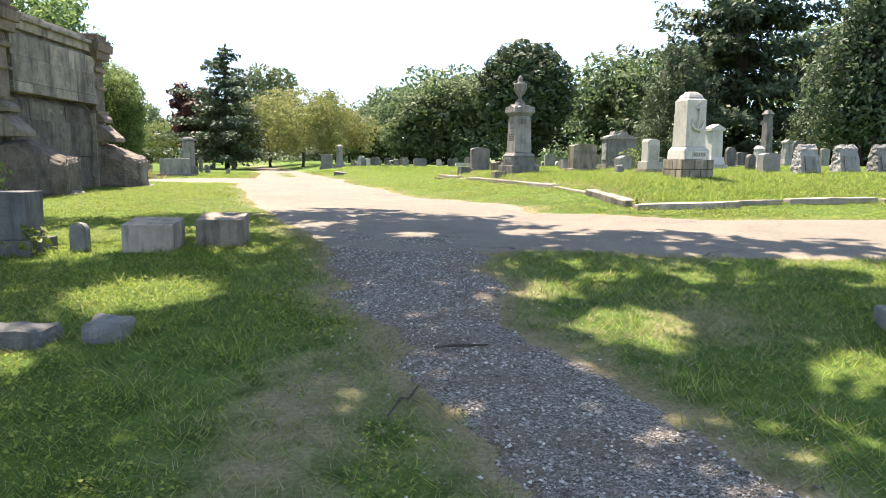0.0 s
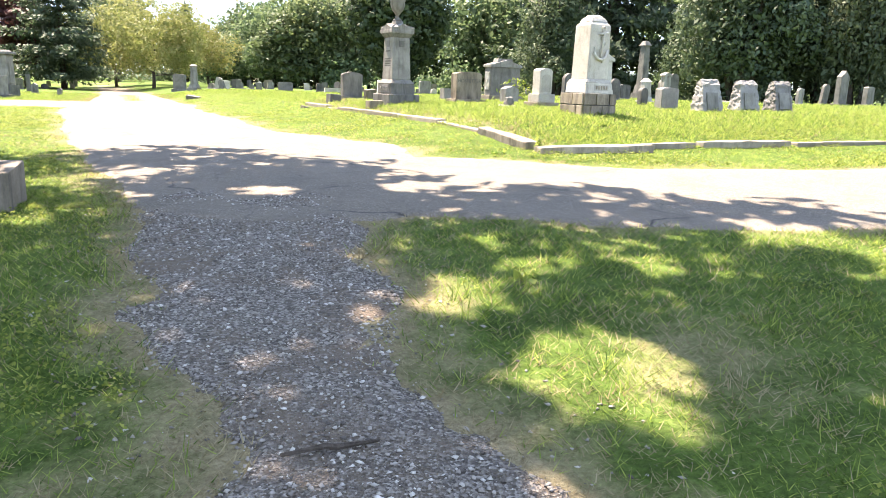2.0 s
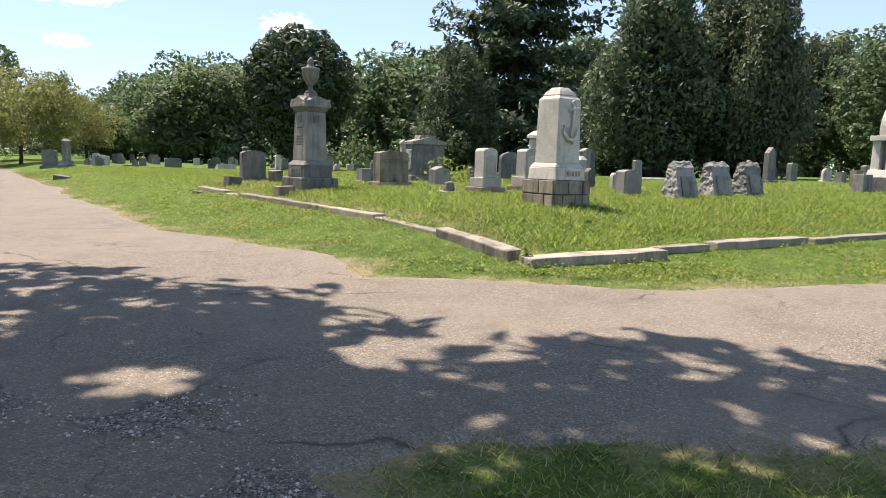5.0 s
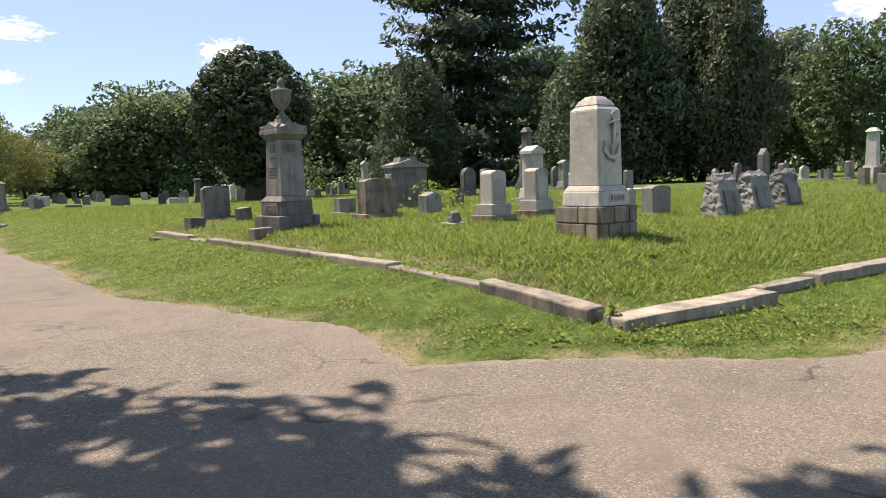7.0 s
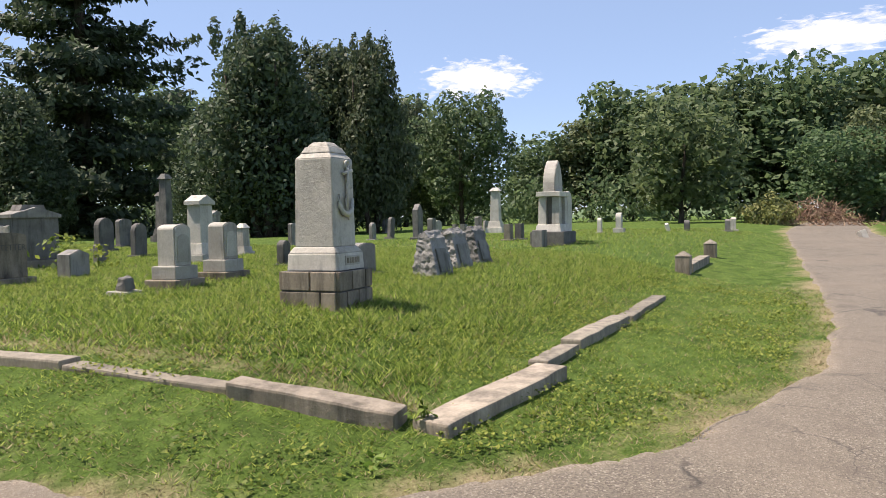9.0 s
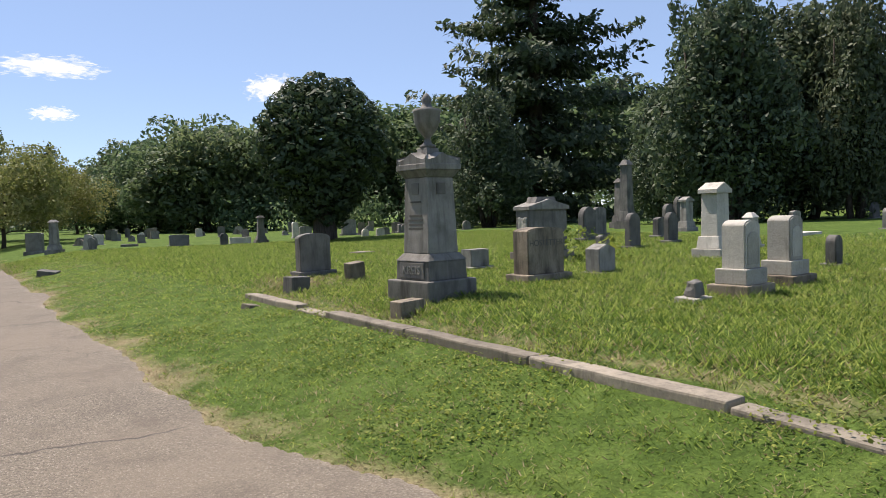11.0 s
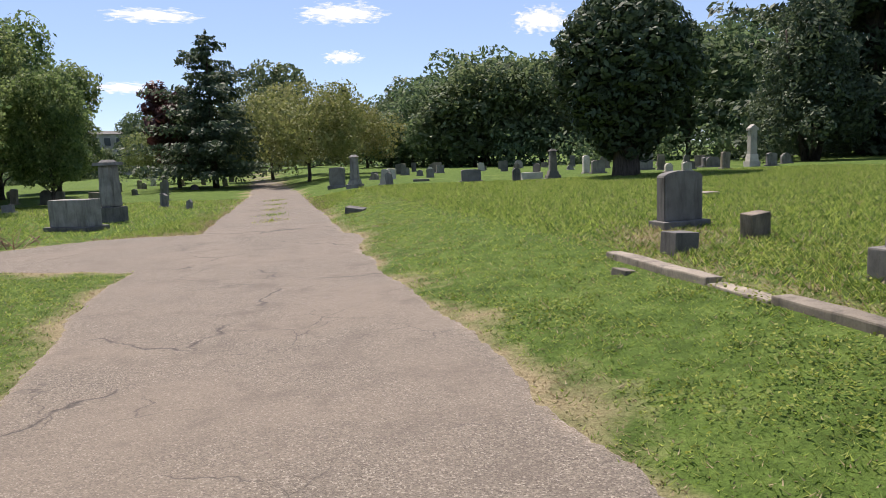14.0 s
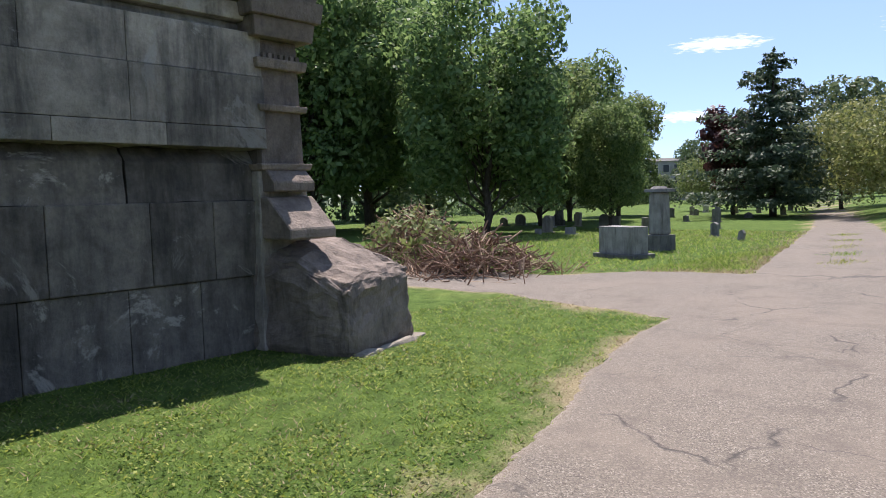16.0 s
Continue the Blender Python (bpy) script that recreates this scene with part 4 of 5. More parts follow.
slab_stone(6.77, 54.12, 0.84, 0.96, 0.25, "arch", 0.1, 10, M_GRANITE, "grey headstone with curved top", 0.12)
slab_stone(6.68, 48.78, 0.36, 0.42, 0.2, "round", 0, 10, M_PALE, "small white headstone on the lawn", 0.05)
slab_stone(7.41, 48.48, 0.42, 0.42, 0.2, "arch", 0.05, 10, M_PALE, "small white headstone on the lawn", 0.05)
slab_stone(10.11, 53.86, 0.9, 0.56, 0.3, "arch", 0.06, 10, M_DARK, "low dark headstone on the lawn", 0.1)
pedestal_stone(11.30, 51.23, 12, 2.05, 0.36, M_PALE, "gable", "tall pale marble pedestal monument")
slab_stone(12.11, 50.91, 0.5, 0.66, 0.2, "arch", 0.1, 10, M_GRANITE, "grey headstone with curved top", 0.08)
marker_block(3.16, 31.66, 25, 0.62, 0.4, 0.08, M_SAND, label="flat slab lying in the grass")
obelisk(17.23, 41.32, 12, 2.3, 0.4, M_DARK, "dark stone pedestal with carved urn finial")
slab_stone(7.18, 25.42, 0.30, 0.45, 0.16, "arch", 0.05, 20, M_DARK, "small dark weathered stone", 0.05)
slab_stone(15.77, 35.44, 0.5, 1.0, 0.2, "round", 0, 12, M_DARK, "dark round-topped tablet on the lawn", 0.1)
slab_stone(16.16, 35.28, 0.5, 1.25, 0.2, "round", 0, 12, M_DARK, "tall dark round-topped tablet", 0.1)
pedestal_stone(14.58, 32.69, 12, 1.2, 0.34, M_GRANITE, "gable", "grey pointed pedestal headstone")
slab_stone(13.11, 26.28, 0.34, 0.7, 0.14, "arch", 0.04, 18, M_GRANITE, "grey tablet half hidden behind others", 0.06)
marker_block(13.90, 27.04, 20, 1.3, 0.7, 0.1, M_PALE, label="flat pale ledger slab on the grass")
# across the lane
tb = tagged(thing("headstone", -13.2, 34.4, -16), "large plain grey granite block monument on a dark base", "headstone")
part("base", blockm(1.55, 0.85, -0.12, 0.14, bevel=0.02), M_DARK, tb)
part("die", blockm(1.28, 0.6, 0.14, 0.88, bevel=0.015), M_GRANITE, tb)
pl = tagged(thing("monument", -13.6, 37.2, -16), "grey stone column on a plinth with square cap", "monument")
part("plinth", blockm(0.66, 0.66, -0.12, 0.5, bevel=0.015), M_DARK, pl)
part("shaft", blockm(0.5, 0.5, 0.5, 1.8, 0.44, 0.44, bevel=0.08), M_GRANITE, pl)
part("cap", blockm(0.66, 0.66, 1.8, 1.9, 0.62, 0.62), M_GRANITE, pl)
part("cap_top", blockm(0.4, 0.4, 1.9, 1.98, 0.25, 0.25), M_GRANITE, pl)
slab_stone(-9.16, 51.30, 0.76, 1.05, 0.3, "arch", 0.06, -10, M_GRANITE, "grey granite headstone beside the lane", 0.14)
obelisk(-7.79, 48.59, -10, 1.55, 0.36, M_GRANITE, "grey column monument beside the lane")
slab_stone(-6.36, 47.95, 0.34, 0.75, 0.2, "arch", 0.05, -10, M_PALE, "pale leaning headstone on the lawn", 0.06, tilt=(0, 10))
slab_stone(-5.95, 47.04, 0.3, 0.6, 0.2, "round", 0, -10, M_GRANITE, "grey leaning headstone on the lawn", 0.06, tilt=(0, -8))
marker_block(-5.59, 35.86, -10, 0.55, 0.35, 0.16, M_DARK, (5, 8), "broken dark stone at the lane's edge")
marker_block(-4.92, 51.42, 0, 0.8, 0.4, 0.14, M_DARK, label="flat dark slab in the grass")
slab_stone(-15.57, 45.46, 0.3, 0.6, 0.2, "gable", 0.1, -10, M_DARK, "small dark pointed stone in the grass", 0.06)
slab_stone(-18.31, 51.89, 0.2, 1.1, 0.2, "flat", 0, -10, M_DARK, "thin dark upright post stone", 0.06)
slab_stone(-23.62, 44.31, 0.3, 0.3, 0.2, "flat", 0, -10, M_GRANITE, "small grey block in the grass", 0.0)
slab_stone(-13.49, 42.95, 0.22, 0.42, 0.16, "gable", 0.1, -10, M_GRANITE, "small pointed grey stone in the grass", 0.0, tilt=(0, 12))
# shaded lawn at the start
marker_block(-3.15, 8.5, 3, 0.57, 0.46, 0.36, M_BROWN, label="low brown sandstone block marker with worn sloping top", slope=0.06)
marker_block(-2.45, 8.85, 6, 0.54, 0.46, 0.37, M_BROWN, label="low brown sandstone block marker with worn sloping top", slope=0.06)
slab_stone(-4.0, 8.45, 0.2, 0.36, 0.12, "round", 0, 0, M_DARK, "tiny round-topped footstone in the grass", 0.0)
bb = tagged(thing("headstone", -4.85, 8.35, 2), "dark square granite headstone on a wide base", "headstone")
part("base", blockm(0.95, 0.6, -0.1, 0.2), M_DARK, bb)
part("die", blockm(0.75, 0.42, 0.2, 0.74), M_DARK, bb)
sl = part("lawn_stone", rough(blockm(0.3, 0.24, -0.05, 0.14, bevel=0.05), 0.03, 5, 3, 3), M_DARK)
sl.location = (-1.95, 4.95, gz(-1.95, 4.95))
tagged(sl, "half-buried grey field stone in the grass", "stone")
sl = part("lawn_stone", rough(blockm(0.5, 0.3, -0.05, 0.12, bevel=0.05), 0.03, 5, 3, 5), M_DARK)
sl.location = (-2.55, 4.85, gz(-2.55, 4.85))
tagged(sl, "half-buried dark field stone in the shaded grass", "stone")
dm = tagged(thing("monument", 3.61, 4.98, -12), "dark weathered stone monument on a moulded base", "monument")
part("base", blockm(0.62, 0.62, -0.1, 0.16, 0.60, 0.60, bevel=0.02), M_DARK, dm)
part("plinth", blockm(0.46, 0.46, 0.16, 0.30, 0.36, 0.36, bevel=0.03), M_DARK, dm)
part("shaft", blockm(0.34, 0.34, 0.30, 1.0, 0.24, 0.24), M_DARK, dm)
for px, py, w in ((4.6, 6.9, 0.3), (4.35, 6.3, 0.26)):
    fl = part("flush_stone", rough(blockm(w, 0.2, -0.06, 0.015, bevel=0.01), 0.01, 6, 2, px), M_BROWN)
    fl.location = (px, py, gz(px, py) + 0.01)
    tagged(fl, "flat stone flush with the turf", "stone")
# scattered small stones far off in the open field and along the wood
for k, (px, py, _) in enumerate([(-24.20, 60.55, 0), (-28.81, 71.60, 1), (-31.48, 79.08, 2), (-28.83, 67.49, 0), (-22.50, 66.13, 1), (-25.84, 76.50, 2), (-22.10, 71.36, 0), (-25.57, 82.73, 1), (-29.24, 54.06, 2), (-7.15, 65.17, 0), (-5.05, 59.58, 1), (-7.49, 75.32, 2), (-8.73, 61.41, 0), (-7.33, 56.54, 1), (-7.21, 57.57, 2), (-7.29, 65.14, 0), (-5.92, 62.44, 1), (-4.91, 57.73, 2), (-1.90, 69.44, 0), (27.99, 37.30, 1), (24.93, 29.94, 2), (30.24, 32.21, 0), (27.52, 33.23, 1), (-0.30, 65.97, 2), (8.24, 51.07, 0), (10.00, 53.60, 1)]):
    mt = (M_DARK, M_GRANITE, M_PALE, M_DARK)[k % 4]
    slab_stone(px, py, 0.34 + 0.05 * (k % 5), 0.42 + 0.11 * (k % 4), 0.18, ("arch", "round", "flat")[k % 3], 0.05, -12 + 5 * (k % 7), mt, "small weathered headstone far across the lawn", 0.06, tilt=(0, (k * 37) % 13 - 6))


fr = random.Random(21)
for k in range(44):
    px, py = (fr.uniform(-9, 16), fr.uniform(48, 76)) if k < 26 else (fr.uniform(-34, -17), fr.uniform(44, 78))
    slab_stone(px, py, fr.uniform(0.3, 0.7), fr.uniform(0.35, 0.9), 0.2, fr.choice(("arch", "round", "flat")), 0.05, fr.uniform(-15, 15), fr.choice((M_DARK, M_GRANITE, M_SAND)), "weathered headstone in the far rows of the lawn", 0.08, tilt=(0, fr.uniform(-5, 5)))


# ---- trees ----


def cards(name, P, N, size, material, rng, aspect=1.6, parent=None, droop=0.0, label=""):
    """Many small leaf sprays: one folded rhombus each, at P, roughly facing N."""
    n = len(P)
    N = N + rng.normal(0, 0.55, (n, 3))
    N /= np.linalg.norm(N, axis=1)[:, None] + 1e-9
    A = rng.normal(0, 1, (n, 3))
    A[:, 2] -= droop
    A -= N * (A * N).sum(1)[:, None]
    A /= np.linalg.norm(A, axis=1)[:, None] + 1e-9
    B = np.cross(N, A)
    s = size * rng.uniform(0.55, 1.35, (n, 1))
    v = np.stack([P - A * s * aspect * 0.5, P + B * s * 0.42 + N * s * 0.12, P + A * s * aspect * 0.5, P - B * s * 0.42 + N * s * 0.12], 1).reshape(-1, 3)
    me = bpy.data.meshes.new(name)
    me.vertices.add(4 * n)
    me.vertices.foreach_set("co", v.astype(np.float32).ravel())
    me.loops.add(4 * n)
    me.loops.foreach_set("vertex_index", np.arange(4 * n, dtype=np.int32))
    me.polygons.add(n)
    me.polygons.foreach_set("loop_start", np.arange(0, 4 * n, 4, dtype=np.int32))
    me.update()
    me.materials.append(material)
    ob = new(name, me)
    if parent is not None:
        ob.parent = parent
    if label:
        ob["label"] = label
    return ob


def lobe_points(lobes, n, rng, shell=0.35, rag=0.22):
    """Points on the outer shells of overlapping ellipsoids (x, y, z, rx, ry, rz)."""
    L = np.array(lobes)
    wgt = (L[:, 3] * L[:, 4] + L[:, 4] * L[:, 5] + L[:, 3] * L[:, 5])
    pick = rng.choice(len(L), n, p=wgt / wgt.sum())
    D = rng.normal(0, 1, (n, 3))
    D /= np.linalg.norm(D, axis=1)[:, None]
    k = 1 + rag * (np.sin(D[:, 0] * 5 + pick) * np.sin(D[:, 1] * 6 + pick * 2) + np.sin(D[:, 2] * 7 + pick * 3) * 0.6)
    r = (1 - shell * rng.uniform(0, 1, n) ** 1.6) * k
    R = L[pick, 3:6]
    return L[pick, :3] + D * R * r[:, None], D / R


def limb(bm, a, b, r0, r1, rng, bend=0.12, seg=6, n=5):
    a, b = Vector(a), Vector(b)
    pts = []
    for i in range(n + 1):
        u = i / n
        p = a.lerp(b, u)
        if 0 < i < n:
            p += Vector(rng.normal(0, 1, 3)) * bend * (b - a).length * 0.3
        pts.append(p)
    tube(bm, pts, [r0 + (r1 - r0) * i / n for i in range(n + 1)], seg)


def broadleaf(name, h, w, rng, material, n=9000, size=0.3, clear=0.18, label="", trunk_r=None, lobes_n=16, category="tree", puff=(0.12, 0.20), extra=(), sun_gaps=()):
    """A broad-leaved tree at the origin: tapered trunk, limbs, crown of leaf sprays on uneven lobes."""
    t = tagged(new(name), label, category)
    r = trunk_r or h * 0.017
    bm = bmesh.new()
    top = Vector((rng.normal(0, 0.03) * h, rng.normal(0, 0.03) * h, h * 0.72))
    limb(bm, (0, 0, -0.3), top, r * 1.25, r * 0.3, rng, 0.03, 9, 7)
    lobes = []
    for i in range(lobes_n):
        u = (i + 0.5) / lobes_n
        zc = clear + (1 - clear) * (0.16 + 0.72 * u)
        env = math.sqrt(max(0.05, 1 - ((zc - 0.55) / 0.55) ** 2))
        ang = i * 2.4 + rng.normal(0, 0.3)
        rad = w * 0.5 * env * rng.uniform(0.4, 0.86)
        s = w * rng.uniform(*puff)
        c = (rad * math.cos(ang), rad * math.sin(ang), h * zc)
        lobes.append((*c, s, s, s * rng.uniform(0.7, 0.95)))
        if i % 4 == 0:
            lb = bmesh.new()
            limb(lb, (0, 0, h * (clear * 0.9 + 0.3 * u)), (c[0] * 0.9, c[1] * 0.9, c[2] - s * 0.2), r * 0.42 * (1 - 0.5 * u), r * 0.08, rng, 0.16, 5, 4)
            part("limb", lb, M_BARK, t, smooth=True)
    if puff[0] > 0.105:
        lobes.append((0, 0, h * 0.55, w * 0.24, w * 0.24, h * 0.26))
    part("trunk", bm, M_BARK, t, smooth=True)
    lobes += list(extra)
    P, N = lobe_points(lobes, n, rng)
    # drop leaves along the sun's line so sun patches land at these spots
    for ox, oy, orad in sun_gaps:
        k = np.hypot(P[:, 0] - SUN_FROM.x / SUN_FROM.z * P[:, 2] - ox, P[:, 1] - SUN_FROM.y / SUN_FROM.z * P[:, 2] - oy) > orad * (0.8 + 0.4 * rng.uniform(0, 1, len(P)))
        P, N = P[k], N[k]
    P[:, 2] = P[:, 2] if extra else h * clear + (P[:, 2] - h * clear) * (h * (1 - clear)) / (np.percentile(P[:, 2], 99.8) - h * clear)
    cards("crown", P, N, size, material, rng, parent=t)
    return t


def spruce(name, h, w, rng, material, levels=30, label="", droop=0.35, size=0.42, per=8, clear=0.08, dense=13):
    t = tagged(new(name), label, "conifer")
    bm = bmesh.new()
    limb(bm, (0, 0, -0.3), (0, 0, h * 0.97), h * 0.024, 0.02, rng, 0.0, 8, 6)
    P, N = [], []
    for lv in range(levels):
        u = lv / (levels - 1)
        z = h * (clear + (1 - clear) * u ** 0.92)
        reach = w * 0.5 * (1 - u) ** 0.62 * (0.75 + 0.25 * math.sin(lv * 2.1)) + 0.12
        for b in range(max(4, int(per * (1 - 0.4 * u)))):
            ang = b * 2 * math.pi / per + lv * 0.77 + rng.normal(0, 0.2)
            L = reach * rng.uniform(0.6, 1.15)
            if lv % 3 == 0 and b % 2 == 0:
                tube(bm, [(0, 0, z), (L * 0.5 * math.cos(ang), L * 0.5 * math.sin(ang), z - droop * L * 0.3), (L * 0.9 * math.cos(ang), L * 0.9 * math.sin(ang), z - droop * L * 0.35)], [0.05, 0.03, 0.01], 4)
            m = max(5, int(L * dense))
            s = rng.uniform(0.12, 1.0, m)
            zz = z - droop * L * (s - 0.72 * s ** 2.0)
            spread = 0.20 * L * (1 - s * 0.6)
            off = rng.normal(0, 1, m) * spread * 0.6
            P.append(np.stack([L * s * math.cos(ang) - off * math.sin(ang), L * s * math.sin(ang) + off * math.cos(ang), zz - np.abs(rng.normal(0, 0.10 + 0.04 * L, m))], 1))
            N.append(np.tile([math.cos(ang) * 0.5, math.sin(ang) * 0.5, 0.8], (m, 1)))
    part("trunk", bm, M_BARK, t, smooth=True)
    cards("crown", np.concatenate(P), np.concatenate(N), size, material, rng, 1.9, t, droop=0.9)
    return t


def plant_tree(src, x, y, s=1.0, rot=0.0, sz=None, z=None):
    m = pose(x, y, gz(x, y) if z is None else z, 0, 0, rot) @ Matrix.Diagonal((s, s, sz or s, 1))
    src.matrix_basis = m
    return src


def copy_tree(src, x, y, s=1.0, rot=0.0, sz=None, label=""):
    made = {}
    for o in (src, *src.children_recursive):
        made[o] = o.copy()
        scene.collection.objects.link(made[o])
        made[o].parent = made.get(o.parent, o.parent)
    made[src].matrix_basis = pose(x, y, gz(x, y) - 0.05, 0, 0, rot) @ Matrix.Diagonal((s, s, sz or s, 1))
    if label:
        made[src]["label"] = label
    return made[src]


rng = np.random.default_rng(7)
# unseen shade tree beside the path, whose crown darkens the path and the junction
ends = [(2.2, 8.0), (3.6, 8.4), (4.8, 7.4), (5.6, 6.0), (6.6, 4.6), (7.8, 4.4), (9.0, 3.8), (9.2, 1.0), (8.6, -1.6), (7.0, -3.4), (0.6, 8.0), (-1.5, 7.4), (8.0, 2.2), (8.7, 1.2), (9.3, 2.5), (8.2, 0.2), (7.3, -0.2), (9.9, 0.3), (10.2, 1.7), (9.4, -1.0), (7.7, 1.3), (8.1, 0.8), (4.5, 6.1), (5.0, 5.4), (5.2, 4.9), (4.7, 4.9), (5.1, 4.5)]
# extra leaf lobes added where shade is wanted on the path and road
shade_boughs = [(x, y, 9.0 + 0.4 * math.sin(x * 3), 1.25, 1.25, 0.8) for x, y in ends]
# crown carved along the sun direction to place the sun patches
shade = broadleaf("shade_tree", 15, 13.5, rng, M_LEAF, 26000, 0.27, 0.42, "tall broad-leaved shade tree out of view beside the gravel path", 0.42, 24, puff=(0.105, 0.16), extra=shade_boughs, sun_gaps=[(9.35, -2.45, 0.5), (8.95, -1.5, 0.34), (5.5, -1.5, 0.7), (5.0, -3.2, 0.5), (11.8, -0.4, 0.5), (12.4, -1.2, 0.7), (3.6, 0.6, 0.7), (7.6, 1.6, 0.4), (9.0, 1.9, 0.35), (10.6, -3.4, 0.45)])
plant_tree(shade, -7.7, 7.7)

yew = tagged(new("yew_tree"), "dark dense rounded yew on a flared trunk", "tree")
bm = bmesh.new()
limb(bm, (0, 0, -0.3), (0, 0, 3.0), 0.55, 0.3, rng, 0.02, 9, 4)
part("trunk", bm, M_BARK, yew, smooth=True)
yl = []
for i in range(84):
    u = (i + 0.5) / 84
    zc = 1.0 + 6.0 * u
    env = 2.5 * math.sin(math.pi * (0.07 + 0.81 * u ** 1.15)) ** 0.8
    a = i * 2.4
    yl.append((env * 0.76 * math.cos(a), env * 0.76 * math.sin(a), zc, env * 0.32 + 0.12, env * 0.32 + 0.12, 0.5))
P, N = lobe_points(yl, 25000, rng, 0.25, 0.08)
cards("crown", P, N, 0.16, M_LEAF_DARK, rng, parent=yew)
plant_tree(yew, 4.1, 45.4, 1.14, 0, 1.02)

fir = spruce("spruce", 33, 26, rng, M_LEAF_DARK, 34, "tall dark Norway spruce with drooping branches", 0.62, 0.36, 9, 0.07, 24)
plant_tree(fir, 25.2, 67.5)


def cedar(h, w, seed, label):
    r = np.random.default_rng(seed)
    t = tagged(new("cedar"), label, "conifer")
    b = bmesh.new()
    lobes = []
    for k in range(4):
        a = k * 1.7 + seed
        limb(b, (0.3 * math.cos(a), 0.3 * math.sin(a), -0.3), (w * 0.2 * math.cos(a), w * 0.2 * math.sin(a), h * 0.8), 0.22, 0.05, r, 0.05, 7, 5)
    for i in range(30):
        u = (i + 0.5) / 30
        z = h * (0.14 + 0.72 * u)
        rad = w * 0.5 * (1 - u) ** 0.45 * r.uniform(0.25, 0.75)
        a = i * 2.4
        s = w * r.uniform(0.10, 0.17)
        lobes.append((rad * math.cos(a), rad * math.sin(a), z, s, s, s * r.uniform(0.8, 1.3)))
    for i in range(7):
        a = i * 0.9 + seed
        lobes.append((w * 0.30 * math.cos(a) * r.uniform(0.2, 1.1), w * 0.3 * math.sin(a) * r.uniform(0.2, 1.1), h * r.uniform(0.82, 0.97), 0.34, 0.34, h * 0.09))
    part("trunk", b, M_BARK, t, smooth=True)
    P, N = lobe_points(lobes, 23000, r, 0.45, 0.3)
    cards("crown", P, N, 0.185, M_CEDAR, r, 1.8, t)
    return t


ce = cedar(10.6, 9.5, 1, "dark ragged red cedar with upright tips")
plant_tree(ce, 22.6, 40.6)
copy_tree(ce, 28.2, 41.5, 1.03, 130)
copy_tree(ce, 25.5, 45.0, 1.08, 250)
copy_tree(ce, 23.36, 46.40, 0.72, 70)
copy_tree(ce, 17.63, 59.40, 0.9, 200)
copy_tree(ce, 42.50, 49.93, 0.95, 300)
copy_tree(ce, 28.0, 38.4, 0.70, 30, 0.98)

# roadside trees further on
blue = spruce("spruce", 11.5, 15, rng, M_CEDAR, 24, "dark blue-green roadside conifer", 0.05, 0.2, 8, 0.12, 34)
plant_tree(blue, -21.9, 68.8)
oak = broadleaf("oak", 12, 10, rng, M_LEAF, 26000, 0.205, 0.06, "full green broad-leaved tree", lobes_n=58, puff=(0.107, 0.165))
plant_tree(oak, -26.9, 44.2, 0.98, 20)
maple = broadleaf("maple", 11, 8.6, rng, M_LEAF, 29000, 0.19, 0.05, "dense green maple branching low", lobes_n=58, puff=(0.107, 0.165))
plant_tree(maple, -39.6, 47.3, 1.55, 0)
pale = broadleaf("cherry", 7, 9, rng, M_LEAF_PALE, 16000, 0.15, 0.14, "spreading yellow-green ornamental cherry", lobes_n=28)
plant_tree(pale, -13.98, 65.37, 1.0, 0)
grey_tree = broadleaf("willow", 10, 8, rng, M_LEAF_BLUE, 12000, 0.22, 0.02, "grey-green leafy tree reaching low to the grass", lobes_n=32)
plant_tree(grey_tree, 42.9, 44.0, 1.0)
purple = broadleaf("plum", 6, 4.5, rng, M_PURPLE, 4500, 0.24, 0.14, "dark purple-leaved plum tree")
plant_tree(purple, -26.12, 72.33, 1.35)

copy_tree(maple, -23.6, 50.6, 0.50, 140, 0.62)
copy_tree(oak, -30.49, 53.76, 0.85, 220)
copy_tree(oak, -32.88, 60.25, 0.95, 80)
copy_tree(maple, -35.54, 71.20, 0.9, 60)
copy_tree(maple, -35.71, 40.20, 1.3, 300)
copy_tree(oak, -43.40, 35.42, 1.2, 310)
copy_tree(pale, -21.24, 81.85, 1.2, 200)
copy_tree(pale, -12.78, 75.94, 0.9, 100)
oak_far = broadleaf("oak", 12, 10, rng, M_WOOD, 5200, 0.36, 0.06, "full green tree at the edge of the wood", lobes_n=30)
maple_far = broadleaf("maple", 11, 8, rng, M_LEAF_BLUE, 5200, 0.34, 0.03, "dense grey-green maple at the edge of the wood", lobes_n=34)
ash_far = broadleaf("ash", 10, 8, rng, M_WOOD, 5200, 0.33, 0.02, "leafy green ash at the edge of the wood", lobes_n=26, puff=(0.13, 0.23))
plant_tree(oak_far, -70.0, 96.0, 1.2)
plant_tree(maple_far, -66.0, 88.0, 1.3)
plant_tree(ash_far, -68.0, 75.0, 1.3)
copy_tree(maple_far, -34.03, 129.63, 1.5, 10)
copy_tree(oak_far, -38.79, 118.09, 0.7, 33)
copy_tree(pale, -32.73, 83.86, 0.8, 50)
copy_tree(maple_far, -53.82, 124.27, 0.9, 95)
copy_tree(blue, -27.50, 151.90, 1.3, 40)

